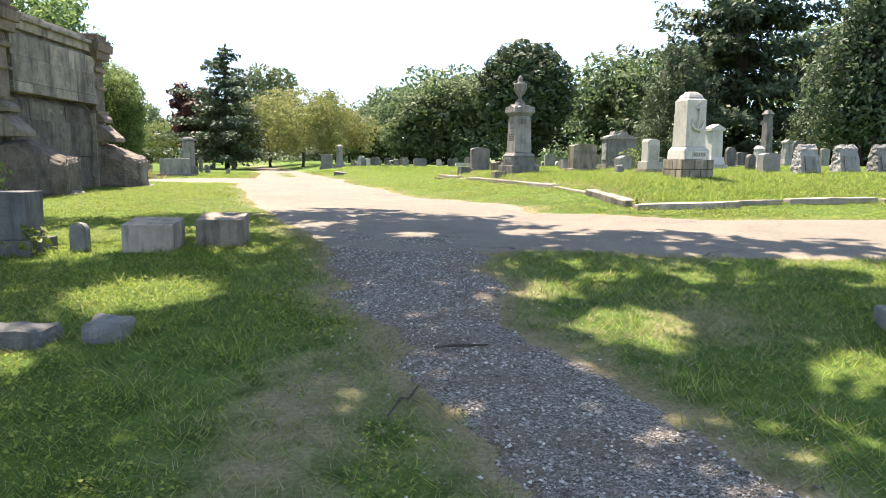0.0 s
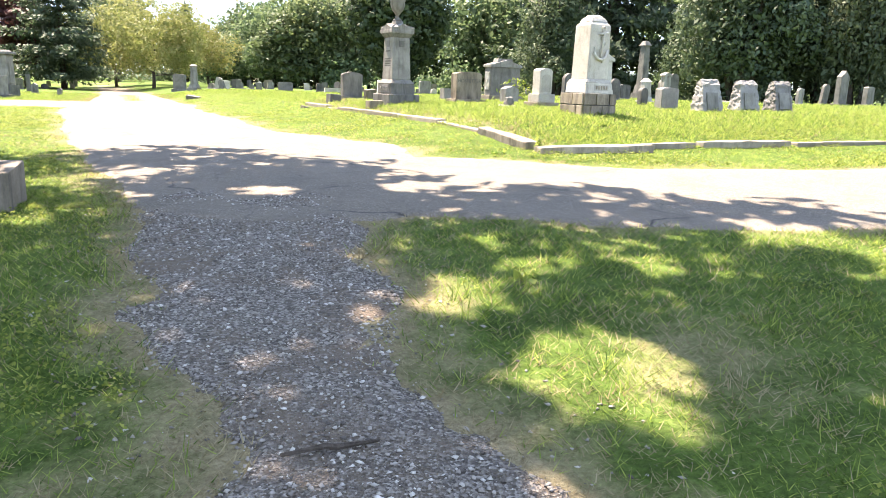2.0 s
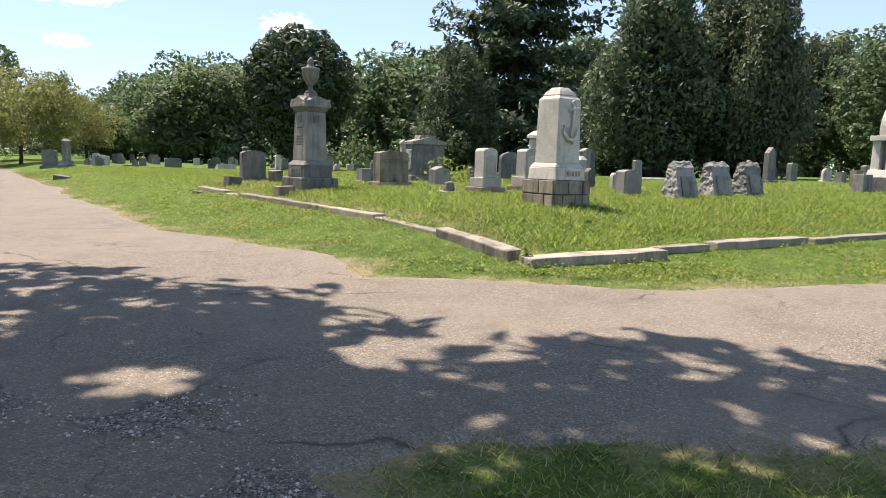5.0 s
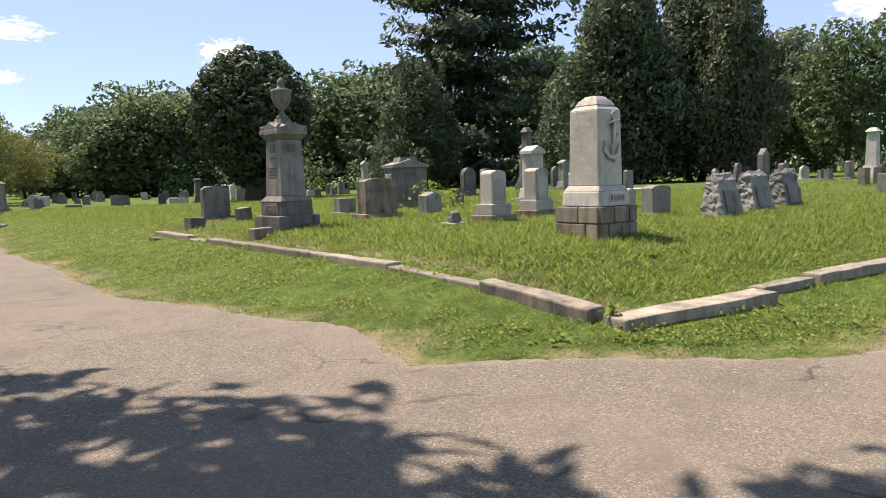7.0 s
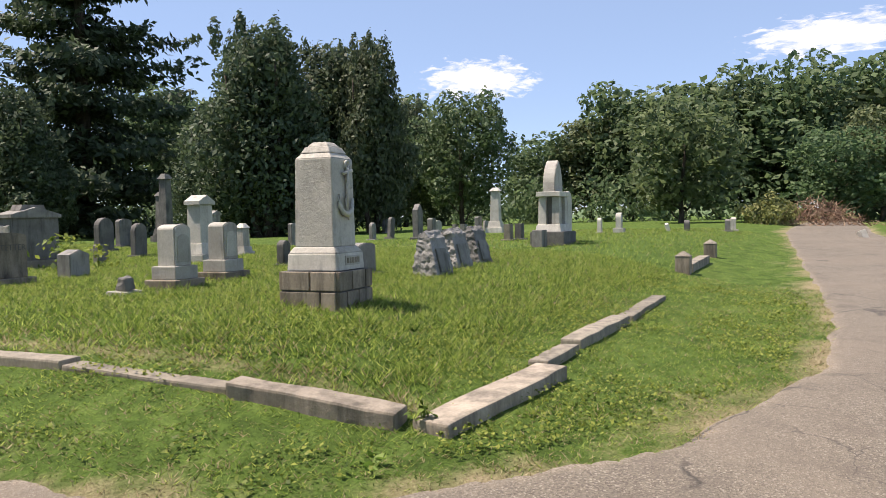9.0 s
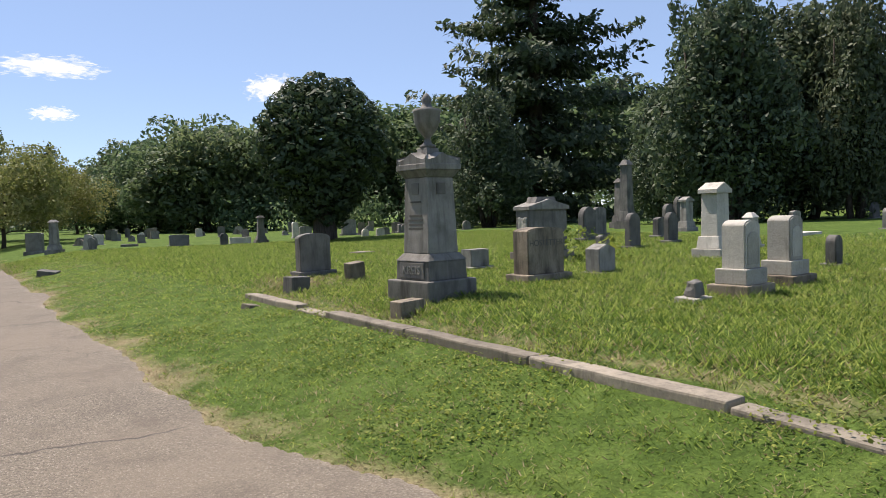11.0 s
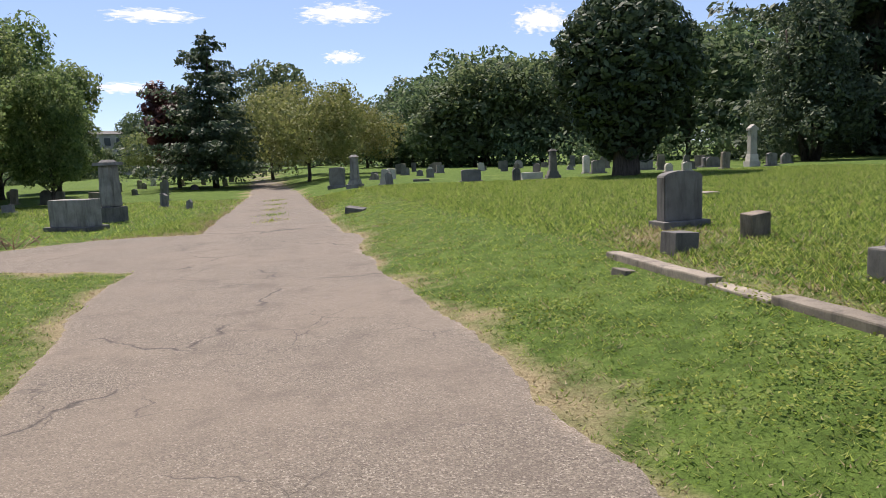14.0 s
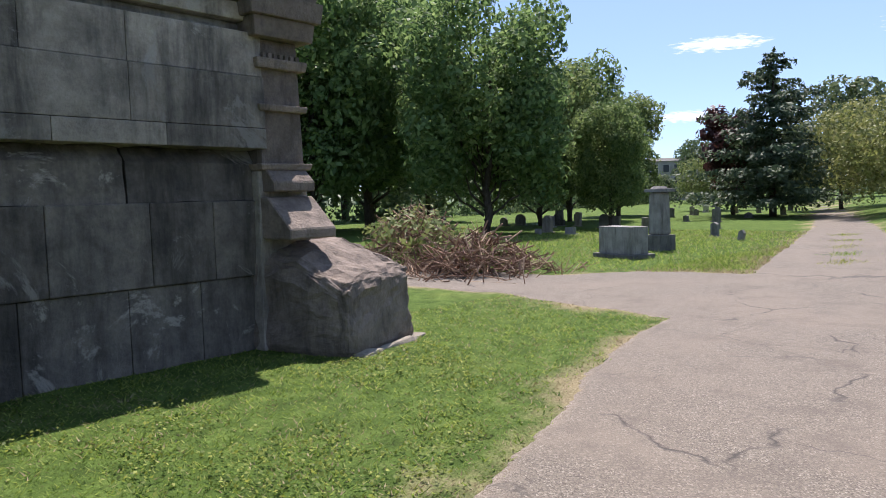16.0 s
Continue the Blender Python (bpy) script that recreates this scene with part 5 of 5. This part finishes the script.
# wood behind the burial ground
woods = [oak_far, maple_far, ash_far]
copy_tree(woods[0], -15.7, 103.0, 0.76, 0, 0.51)
copy_tree(woods[1], -13.2, 104.1, 0.81, 67, 0.71)
copy_tree(woods[2], -9.9, 98.5, 1.06, 134, 0.75)
copy_tree(woods[0], -6.6, 92.9, 0.85, 201, 0.77)
copy_tree(woods[1], -3.9, 89.6, 1.19, 268, 0.77)
copy_tree(woods[2], -1.1, 88.5, 1.23, 335, 1.03)
copy_tree(woods[0], 1.9, 87.3, 0.94, 42, 0.87)
copy_tree(woods[1], 5.3, 90.3, 1.14, 109, 0.78)
copy_tree(woods[2], 18.6, 89.2, 1.50, 176, 1.31)
copy_tree(woods[0], 23.1, 93.9, 1.54, 243, 1.10)
copy_tree(woods[1], 30.4, 102.8, 1.59, 310, 1.44)
copy_tree(woods[2], 16.0, 94.6, 1.47, 17, 0.95)
copy_tree(woods[0], 43.7, 92.1, 1.68, 84, 1.41)
copy_tree(woods[1], 50.3, 94.8, 1.66, 151, 1.53)
copy_tree(woods[2], 46.8, 80.1, 1.87, 218, 1.27)
copy_tree(woods[0], 53.7, 61.7, 1.24, 285, 1.08)
copy_tree(woods[1], 59.7, 62.3, 1.38, 352, 0.98)
copy_tree(woods[2], 63.2, 50.6, 0.87, 59, 0.79)
copy_tree(woods[0], 60.4, 46.2, 1.08, 126, 0.70)
copy_tree(woods[1], 60.7, 42.7, 1.04, 193, 0.87)
copy_tree(woods[2], 61.2, 39.0, 1.32, 260, 1.22)
copy_tree(woods[0], 62.3, 34.7, 1.44, 327, 0.98)
copy_tree(woods[1], 62.2, 31.7, 1.22, 34, 1.06)
copy_tree(woods[2], 64.4, 29.1, 1.51, 101, 1.07)
copy_tree(woods[0], 66.3, 26.9, 1.23, 168, 1.12)
copy_tree(woods[1], 70.4, 25.2, 1.62, 235, 1.05)
copy_tree(woods[2], 74.9, 23.0, 1.61, 302, 1.36)
copy_tree(woods[0], 77.2, 20.3, 1.34, 9, 1.24)
copy_tree(woods[1], 77.4, 16.9, 1.59, 76, 1.08)
copy_tree(woods[2], 40.7, 26.1, 0.82, 143, 0.72)
copy_tree(woods[0], 57.7, 21.6, 0.78, 210, 0.55)
copy_tree(woods[1], 62.1, 19.6, 0.83, 277, 0.76)
copy_tree(woods[2], -18.5, 125.6, 1.25, 344, 0.81)
copy_tree(woods[0], -12.5, 110.9, 0.93, 51, 0.79)
copy_tree(woods[1], -9.2, 105.6, 1.08, 118, 1.00)
copy_tree(woods[2], -5.3, 102.6, 1.54, 185, 1.05)
copy_tree(woods[0], -1.8, 99.4, 1.23, 252, 1.07)
copy_tree(woods[1], 1.5, 98.3, 1.44, 319, 1.03)
copy_tree(woods[2], 4.9, 97.1, 1.27, 26, 1.16)
copy_tree(woods[0], 8.1, 98.0, 1.29, 93, 0.83)
copy_tree(woods[1], -64.0, 131.8, 0.63, 160, 0.44)
copy_tree(woods[2], -64.6, 121.3, 0.80, 227, 0.62)
copy_tree(woods[0], -58.1, 133.3, 0.68, 294, 0.46)
copy_tree(woods[1], -52.2, 122.1, 0.76, 1, 0.56)
copy_tree(woods[2], -50.3, 135.5, 0.81, 68, 0.58)
copy_tree(woods[0], -59.9, 61.1, 1.60, 135, 1.45)
copy_tree(woods[1], -52.4, 44.8, 1.57, 202, 1.02)
copy_tree(woods[2], -64.2, 40.2, 1.68, 269, 1.41)
copy_tree(woods[0], -45.6, 58.5, 0.92, 336, 0.86)
copy_tree(woods[1], 58.3, 71.7, 1.53, 43, 1.04)
copy_tree(woods[2], 58.2, 79.6, 1.80, 110, 1.57)


def undergrowth(nodes, h, seed, label):
    """Shrubs and saplings that close the foot of the wood."""
    r = np.random.default_rng(seed)
    lobes = []
    for (ax, ay), (bx, by) in zip(nodes, nodes[1:]):
        n = max(2, int(math.hypot(bx - ax, by - ay) / 1.15))
        for i in range(n):
            u = (i + r.uniform(0, 1)) / n
            x, y = ax + (bx - ax) * u + r.normal(0, 1.2), ay + (by - ay) * u + r.normal(0, 1.2)
            s = h * r.uniform(0.35, 0.8)
            lobes.append((x, y, gz(x, y) + s * 0.6, s * 0.9, s * 0.9, s))
    P, N = lobe_points(lobes, 220 * len(lobes), r, 0.4, 0.3)
    ob = cards("undergrowth", P, N, 0.30, M_WOOD, r)
    return tagged(ob, label, "shrubs", kind="stuff")


undergrowth([(-15.27, 109.09), (-4.09, 92.64), (1.72, 83.07), (17.55, 81.03), (36.14, 86.50), (38.38, 68.38), (37.97, 66.33), (48.68, 63.00), (53.68, 54.06), (53.78, 41.61), (56.15, 32.67), (57.88, 27.56)], 3.4, 12, "dense green shrubs along the foot of the wood")
undergrowth([(63.83, 26.73), (70.18, 19.28), (66.03, 8.75)], 4.0, 14, "dense green shrubs beyond the bend of the lane")
undergrowth([(-61.62, 37.07), (-54.12, 55.68), (-56.26, 81.59), (-67.20, 128.24), (-56.24, 138.99), (-48.77, 156.39), (-26.76, 152.10)], 3.2, 13, "green shrubs and saplings behind the open field")


def far_wood(radius, seed):
    """The closed wooded skyline far beyond the burial ground."""
    bm = bmesh.new()
    n = 420
    rows = []
    for k, zf in enumerate((0.0, 0.55, 0.85, 1.0)):
        row = []
        for i in range(n):
            a = 2 * math.pi * i / n
            h = 7.5 + 2.2 * math.sin(a * 23) + 1.6 * math.sin(a * 57 + 1) + 1.3 * math.sin(a * 131 + 2)
            r = radius + 5 * math.sin(a * 37 + k) + 3 * k
            row.append(bm.verts.new((r * math.cos(a), 25 + r * math.sin(a), -1.5 + h * zf)))
        rows.append(row)
    for p, q in zip(rows, rows[1:]):
        for i in range(n):
            j = (i + 1) % n
            bm.faces.new((p[i], p[j], q[j], q[i]))
    ob = part("backdrop", bm, M_FAR, smooth=True)
    return tagged(ob, "distant green wooded skyline closing the view", "backdrop", kind="structure")


far_wood(330, 1)


# ---- grass, gravel chips and litter ----


def blades(name, x, y, h, width, material, rng, lean=0.5, label=""):
    n = len(x)
    z = turf_height(x, y)
    ang = rng.uniform(0, 2 * math.pi, n)
    la = rng.uniform(0, 2 * math.pi, n)
    ln = np.minimum(h * lean * rng.uniform(0.35, 1.3, n), 0.045 + 0.55 * h)
    bx, by = np.cos(ang) * width * 0.5, np.sin(ang) * width * 0.5
    base = np.stack([x, y, z - 0.01], 1)
    tip = base + np.stack([np.cos(la) * ln, np.sin(la) * ln, h], 1)
    side_v = np.stack([bx, by, np.zeros(n)], 1)
    v = np.stack([base - side_v, base + side_v, tip], 1).reshape(-1, 3)
    me = bpy.data.meshes.new(name)
    me.vertices.add(3 * n)
    me.vertices.foreach_set("co", v.astype(np.float32).ravel())
    me.loops.add(3 * n)
    me.loops.foreach_set("vertex_index", np.arange(3 * n, dtype=np.int32))
    me.polygons.add(n)
    me.polygons.foreach_set("loop_start", np.arange(0, 3 * n, 3, dtype=np.int32))
    me.update()
    me.materials.append(material)
    return tagged(new(name, me), label, "grass", kind="stuff")


def scatter(n, x0, x1, y0, y1, rng):
    return rng.uniform(x0, x1, n), rng.uniform(y0, y1, n)


def bare(x, y):
    return np.minimum(road_gap(x, y), gravel_gap(x, y))


gr = np.random.default_rng(3)
near = [scatter(170000, -5.5, 5.5, 0.8, 9.6, gr), scatter(16000, 4, 12, 3, 9.5, gr), scatter(30000, 12, 30, 9, 26, gr), scatter(30000, -24, -10, 28, 50, gr)]
near.append((gr.uniform(-11, 13, 900000), 8.8 + 38 * gr.uniform(0, 1, 900000) ** 2.1))
X, Y = np.concatenate([a for a, _ in near]), np.concatenate([b for _, b in near])
dryv = dryness(X, Y)
okay = (bare(X, Y) > -0.06 + 0.1 * gr.uniform(0, 1, len(X))) & (gr.uniform(0, 1, len(X)) > dryv * 0.4)
X, Y, dryv = X[okay], Y[okay], dryv[okay]
inside = ss(-0.1, 0.5, np.minimum(side(X, Y, KERB_END, KERB_CORNER), side(X, Y, KERB_CORNER, KERB_POST)))
field = ss(28, 34, Y) * (X < -7)
H = (0.014 + 0.022 * gr.uniform(0, 1, len(X)) + 0.022 * np.maximum(0, wobble(X, Y, 1.9)) + 0.026 * np.maximum(0, wobble(X + 5, Y, 6.1))) * (1 + 1.25 * inside + 1.5 * field + 0.55 * (1 - ss(7.5, 10, Y)))
straw = gr.uniform(0, 1, len(X)) < dryv * 1.0 + 0.08 + (0.06 + 0.2 * (1 - inside)) * ss(-0.1, 0.7, wobble(X, Y, 0.5) + 0.5 * wobble(X, Y, 2.3))
far_w = 0.007 + 0.0008 * np.maximum(0, Y - 4) + 0.003 * inside
blades("lawn_grass", X[~straw], Y[~straw], H[~straw], far_w[~straw], M_BLADE, gr, 2.0, "short green lawn grass blades")
blades("dry_grass", X[straw], Y[straw], H[straw] * 0.8, far_w[straw], M_STRAW, gr, 2.2, "dry straw-coloured grass blades")
# clover and broad weeds in the shaded lawn
cx0, cy0 = np.concatenate([gr.uniform(-4.8, 0.2, 44000), gr.uniform(1.2, 5.6, 36000), gr.uniform(-9, 12, 170000)]), np.concatenate([gr.uniform(1.0, 8.6, 80000), 10 + 14 * gr.uniform(0, 1, 170000) ** 1.3])
patch = np.where(cy0 < 9, np.where(cx0 < 0.4, 0.2, -0.55), 0.0) + wobble(cx0, cy0, 0.8) + 0.5 * wobble(cx0, cy0, 2.6)
cl = (patch > 0.05) & (bare(cx0, cy0) > 0.3) & (dryness(cx0, cy0) < 0.4)
cx0, cy0 = cx0[cl], cy0[cl]
CP = np.stack([cx0, cy0, turf_height(cx0, cy0) + gr.uniform(0.015, 0.06, len(cx0))], 1)
tagged(cards("clover", CP, np.tile([0.0, 0.0, 1.0], (len(CP), 1)), np.where(cy0 < 9, 0.02, 0.028)[:, None], M_WEED, gr, 1.1), "patches of small round clover leaves in the lawn", "clover", kind="stuff")
# longer tufts inside the plot, at stone feet and on the shaded lawn
tx, ty = [], []
for _ in range(900):
    cx, cy = gr.uniform(-4, 9), gr.uniform(1, 22)
    d_in = min(float(side(cx, cy, KERB_END, KERB_CORNER)), float(side(cx, cy, KERB_CORNER, KERB_POST)))
    if float(bare(cx, cy)) < 0.25 or (d_in < 0.1 and (cy > 9 or gr.uniform() > 0.3)) or cx < -7:
        continue
    k = int(gr.integers(12, 34))
    tx.append(cx + gr.normal(0, 0.06, k)), ty.append(cy + gr.normal(0, 0.06, k))
tx, ty = np.concatenate(tx), np.concatenate(ty)
blades("long_grass", tx, ty, gr.uniform(0.07, 0.2, len(tx)), np.full(len(tx), 0.008), M_BLADE, gr, 0.8, "longer uncut grass tufts")


def chips(name, x, y, z, r, rng, material, label):
    """Loose angular stones: one bent octahedron each."""
    n = len(x)
    D = np.array([(1, 0, 0), (0, 1, 0), (-1, 0, 0), (0, -1, 0), (0, 0, 1), (0, 0, -1)], float)
    V = D[None] * rng.uniform(0.55, 1.15, (n, 6, 1)) + rng.normal(0, 0.18, (n, 6, 3))
    V = V * r[:, None, None] * np.array([1, 1, 0.65])
    a = rng.uniform(0, 6.28, n)
    c, s = np.cos(a)[:, None], np.sin(a)[:, None]
    V = np.stack([V[..., 0] * c - V[..., 1] * s, V[..., 0] * s + V[..., 1] * c, V[..., 2]], -1) + np.stack([x, y, z], 1)[:, None]
    F = np.array([(0, 1, 4), (1, 2, 4), (2, 3, 4), (3, 0, 4), (1, 0, 5), (2, 1, 5), (3, 2, 5), (0, 3, 5)])
    F = (F[None] + 6 * np.arange(n)[:, None, None]).reshape(-1)
    me = bpy.data.meshes.new(name)
    me.vertices.add(6 * n)
    me.vertices.foreach_set("co", V.astype(np.float32).ravel())
    me.loops.add(len(F))
    me.loops.foreach_set("vertex_index", F.astype(np.int32))
    me.polygons.add(len(F) // 3)
    me.polygons.foreach_set("loop_start", np.arange(0, len(F), 3, dtype=np.int32))
    me.update()
    me.materials.append(material)
    return tagged(new(name, me), label, "gravel", kind="stuff")


gx, gy = scatter(120000, -2.5, 4.0, 0.5, 9.6, gr)
gap = gravel_gap(gx, gy)
sel = ((gap < 0.05) & (gr.uniform(0, 1, len(gx)) < 0.35 + 0.8 * ss(-0.7, 0.2, wobble(gx, gy, 1.7)))) | ((gap < 0.6) & (gr.uniform(0, 1, len(gx)) < 0.06))
gx, gy = gx[sel], gy[sel]
rr = 0.004 + 0.013 * gr.uniform(0, 1, len(gx)) ** 3.0
chips("gravel_stones", gx, gy, np.maximum(gravel_height(gx, gy), turf_height(gx, gy)) + rr * 0.25, rr, gr, M_CHIP, "loose angular grey crushed stones")

# tufts breaking through the middle of the lane
for tx0, ty0 in ((-7.9, 35.2), (-8.55, 37.6), (-9.3, 40.4), (-10.2, 43.6), (-11.2, 47.2)):
    m = 260
    ux, uy = tx0 + gr.normal(0, 0.22, m), ty0 + gr.normal(0, 0.45, m)
    tuft = blades("grass_tuft", ux, uy, gr.uniform(0.05, 0.12, m), np.full(m, 0.03), M_BLADE, gr, 0.9, "grass tuft growing through the cracked lane")
    tuft.location.z = 0.03

# fallen sticks
for (ax, ay), (bx, by), r in (((0.28, 4.62), (0.62, 4.70), 0.012), ((0.10, 3.55), (0.22, 4.05), 0.009)):
    bm = bmesh.new()
    mx, my = (ax + bx) / 2, (ay + by) / 2
    tube(bm, [(ax - mx, ay - my, 0.02), (-0.02, 0.01, 0.022), (0.02, 0.0, 0.022), (bx - mx, by - my, 0.02)], [r * 0.6, r, r, r * 0.4], 6)
    st = part("stick", bm, M_BARK)
    st.location = (mx, my, max(float(gravel_height(mx, my)), float(turf_height(mx, my))))
    tagged(st, "small dead twig lying on the gravel", "stick")


def weed(x, y, h, rng, n=40, spread=0.2, label="leafy green weed growing in the grass"):
    t = tagged(thing("weed", x, y), label, "plant")
    bm = bmesh.new()
    for i in range(4):
        tube(bm, [(0, 0, 0), (rng.normal(0, spread * 0.3), rng.normal(0, spread * 0.3), h * 0.5), (rng.normal(0, spread * 0.5), rng.normal(0, spread * 0.5), h * rng.uniform(0.7, 1))], [0.008, 0.006, 0.003], 5)
    part("stems", bm, M_WEED, t)
    P = np.stack([rng.normal(0, spread, n), rng.normal(0, spread, n), rng.uniform(0.03, h, n)], 1)
    P[:, :2] *= (1.1 - P[:, 2:3] / h * 0.6)
    cards("leaves", P, P * 0.5 + np.array([0, 0, 0.6]), 0.05 + 0.06 * min(h, 0.6), M_WEED, rng, 1.5, t)
    return t


wr = np.random.default_rng(5)
weed(-4.35, 8.15, 0.35, wr, 60, 0.16)
weed(-9.2, 15.0, 0.9, wr, 90, 0.22, "tall leafy weed at the foot of a stone wall")
weed(3.36, 12.46, 0.22, wr, 18, 0.05, "weed sprouting in a kerb joint")
weed(1.62, 6.54, 0.05, wr, 14, 0.08)
weed(2.75, 12.3, 0.06, wr, 14, 0.1)
weed(5.9, 24.1, 0.7, wr, 120, 0.3, "leafy hosta-like clump between headstones")
weed(6.3, 23.6, 0.5, wr, 70, 0.25, "leafy clump between headstones")


def brush_heap(x, y, w, h, n, seed, label):
    """A heap of cut dead branches."""
    r = np.random.default_rng(seed)
    bm = bmesh.new()
    for _ in range(n):
        a, b = r.normal(0, w * 0.26, 2)
        z = max(0.02, h * (1 - min(1, math.hypot(a, b) / (w * 0.55)) ** 1.5) * r.uniform(0.2, 1.0))
        d = Vector((*r.normal(0, 1, 2), r.normal(0, 0.75))).normalized() * r.uniform(0.2, 0.6)
        p = Vector((a, b, z))
        tube(bm, [p - d, p + Vector(r.normal(0, 0.05, 3)), p + d], [0.02, 0.014, 0.005], 4)
    t = tagged(new("brush_heap"), label, "brush heap")
    t.location = (x, y, gz(x, y))
    part("brushwood", bm, M_DEAD, t)
    return t


bh = brush_heap(-13.9, 29.2, 3.2, 0.95, 620, 4, "heap of reddish-brown cut branches beside the mausoleum")
P, N = lobe_points([(-0.6, 0.2, 0.4, 1.2, 0.8, 0.5)], 700, wr)
cards("leaves", P, N, 0.10, M_LEAF_PALE, wr, parent=bh)
bh3 = brush_heap(-16.4, 29.6, 3.4, 1.55, 460, 6, "heap of brown cut branches and leaves")
cards("leaves", *lobe_points([(0.0, -0.2, 0.8, 1.5, 1.0, 0.7)], 900, wr), 0.11, M_LEAF_PALE, wr, parent=bh3)
bh2 = brush_heap(43.53, 19.75, 5.0, 1.55, 620, 8, "pale brown heap of cut brush by the bend")
cards("leaves", *lobe_points([(-2.6, 1.6, 0.6, 2.0, 1.3, 1.1)], 2200, wr), 0.14, M_LEAF_PALE, wr, parent=bh2)

# distant institution building beyond the trees
bd = tagged(new("building"), "long grey three-storey institutional building far beyond the trees", "building")
bd.matrix_basis = pose(-79.20, 168.64, -0.2, 0, 0, 25)
part("wall", blockm(22, 9, -1, 8.6, bevel=0.1), M_FACADE, bd)
part("roof", blockm(22.8, 9.8, 8.6, 9.3, 20, 7, bevel=0.05), M_DARK, bd)
for i in range(9):
    for k in range(3):
        wf = part("window", blockm(1.36, 0.2, 0.92 + 2.6 * k, 2.68 + 2.6 * k, cx=-9 + 2.25 * i, cy=-4.5, bevel=0), M_PALE, bd)
        part("pane", blockm(1.2, 0.2, 1.0 + 2.6 * k, 2.6 + 2.6 * k, cx=-9 + 2.25 * i, cy=-4.53, bevel=0), M_PANE, wf)


def cloud(az, el, dist, w, h, seed):
    """A small fair-weather cloud on the far sky."""
    bm = bmesh.new()
    bmesh.ops.create_grid(bm, x_segments=6, y_segments=6, size=1)
    for v in bm.verts:
        v.co += Vector((0, 0, 0.1 * noise.noise(v.co * 2 + Vector((seed, 0, 0)))))
    ob = part("cloud", bm, M_CLOUD)
    ob.matrix_basis = Matrix.Translation((dist * math.sin(az), dist * math.cos(az), dist * math.tan(el))) @ pose(0, 0, 0, 90, 0, -math.degrees(az)) @ Matrix.Diagonal((w * 0.62, h * 0.85, 1, 1))
    ob.visible_shadow = False
    return tagged(ob, "small white fair-weather cloud in the sky", "cloud", kind="structure")


cloud(-0.179, 0.185, 900, 115, 21, 0)
cloud(-0.180, 0.131, 900, 52, 13, 1)
cloud(0.080, 0.168, 900, 73, 27, 2)
cloud(-0.412, 0.181, 900, 112, 14, 3)
cloud(0.908, 0.187, 900, 154, 41, 7)
cloud(1.342, 0.211, 900, 189, 38, 8)
cloud(-0.452, 0.096, 900, 70, 11, 13)
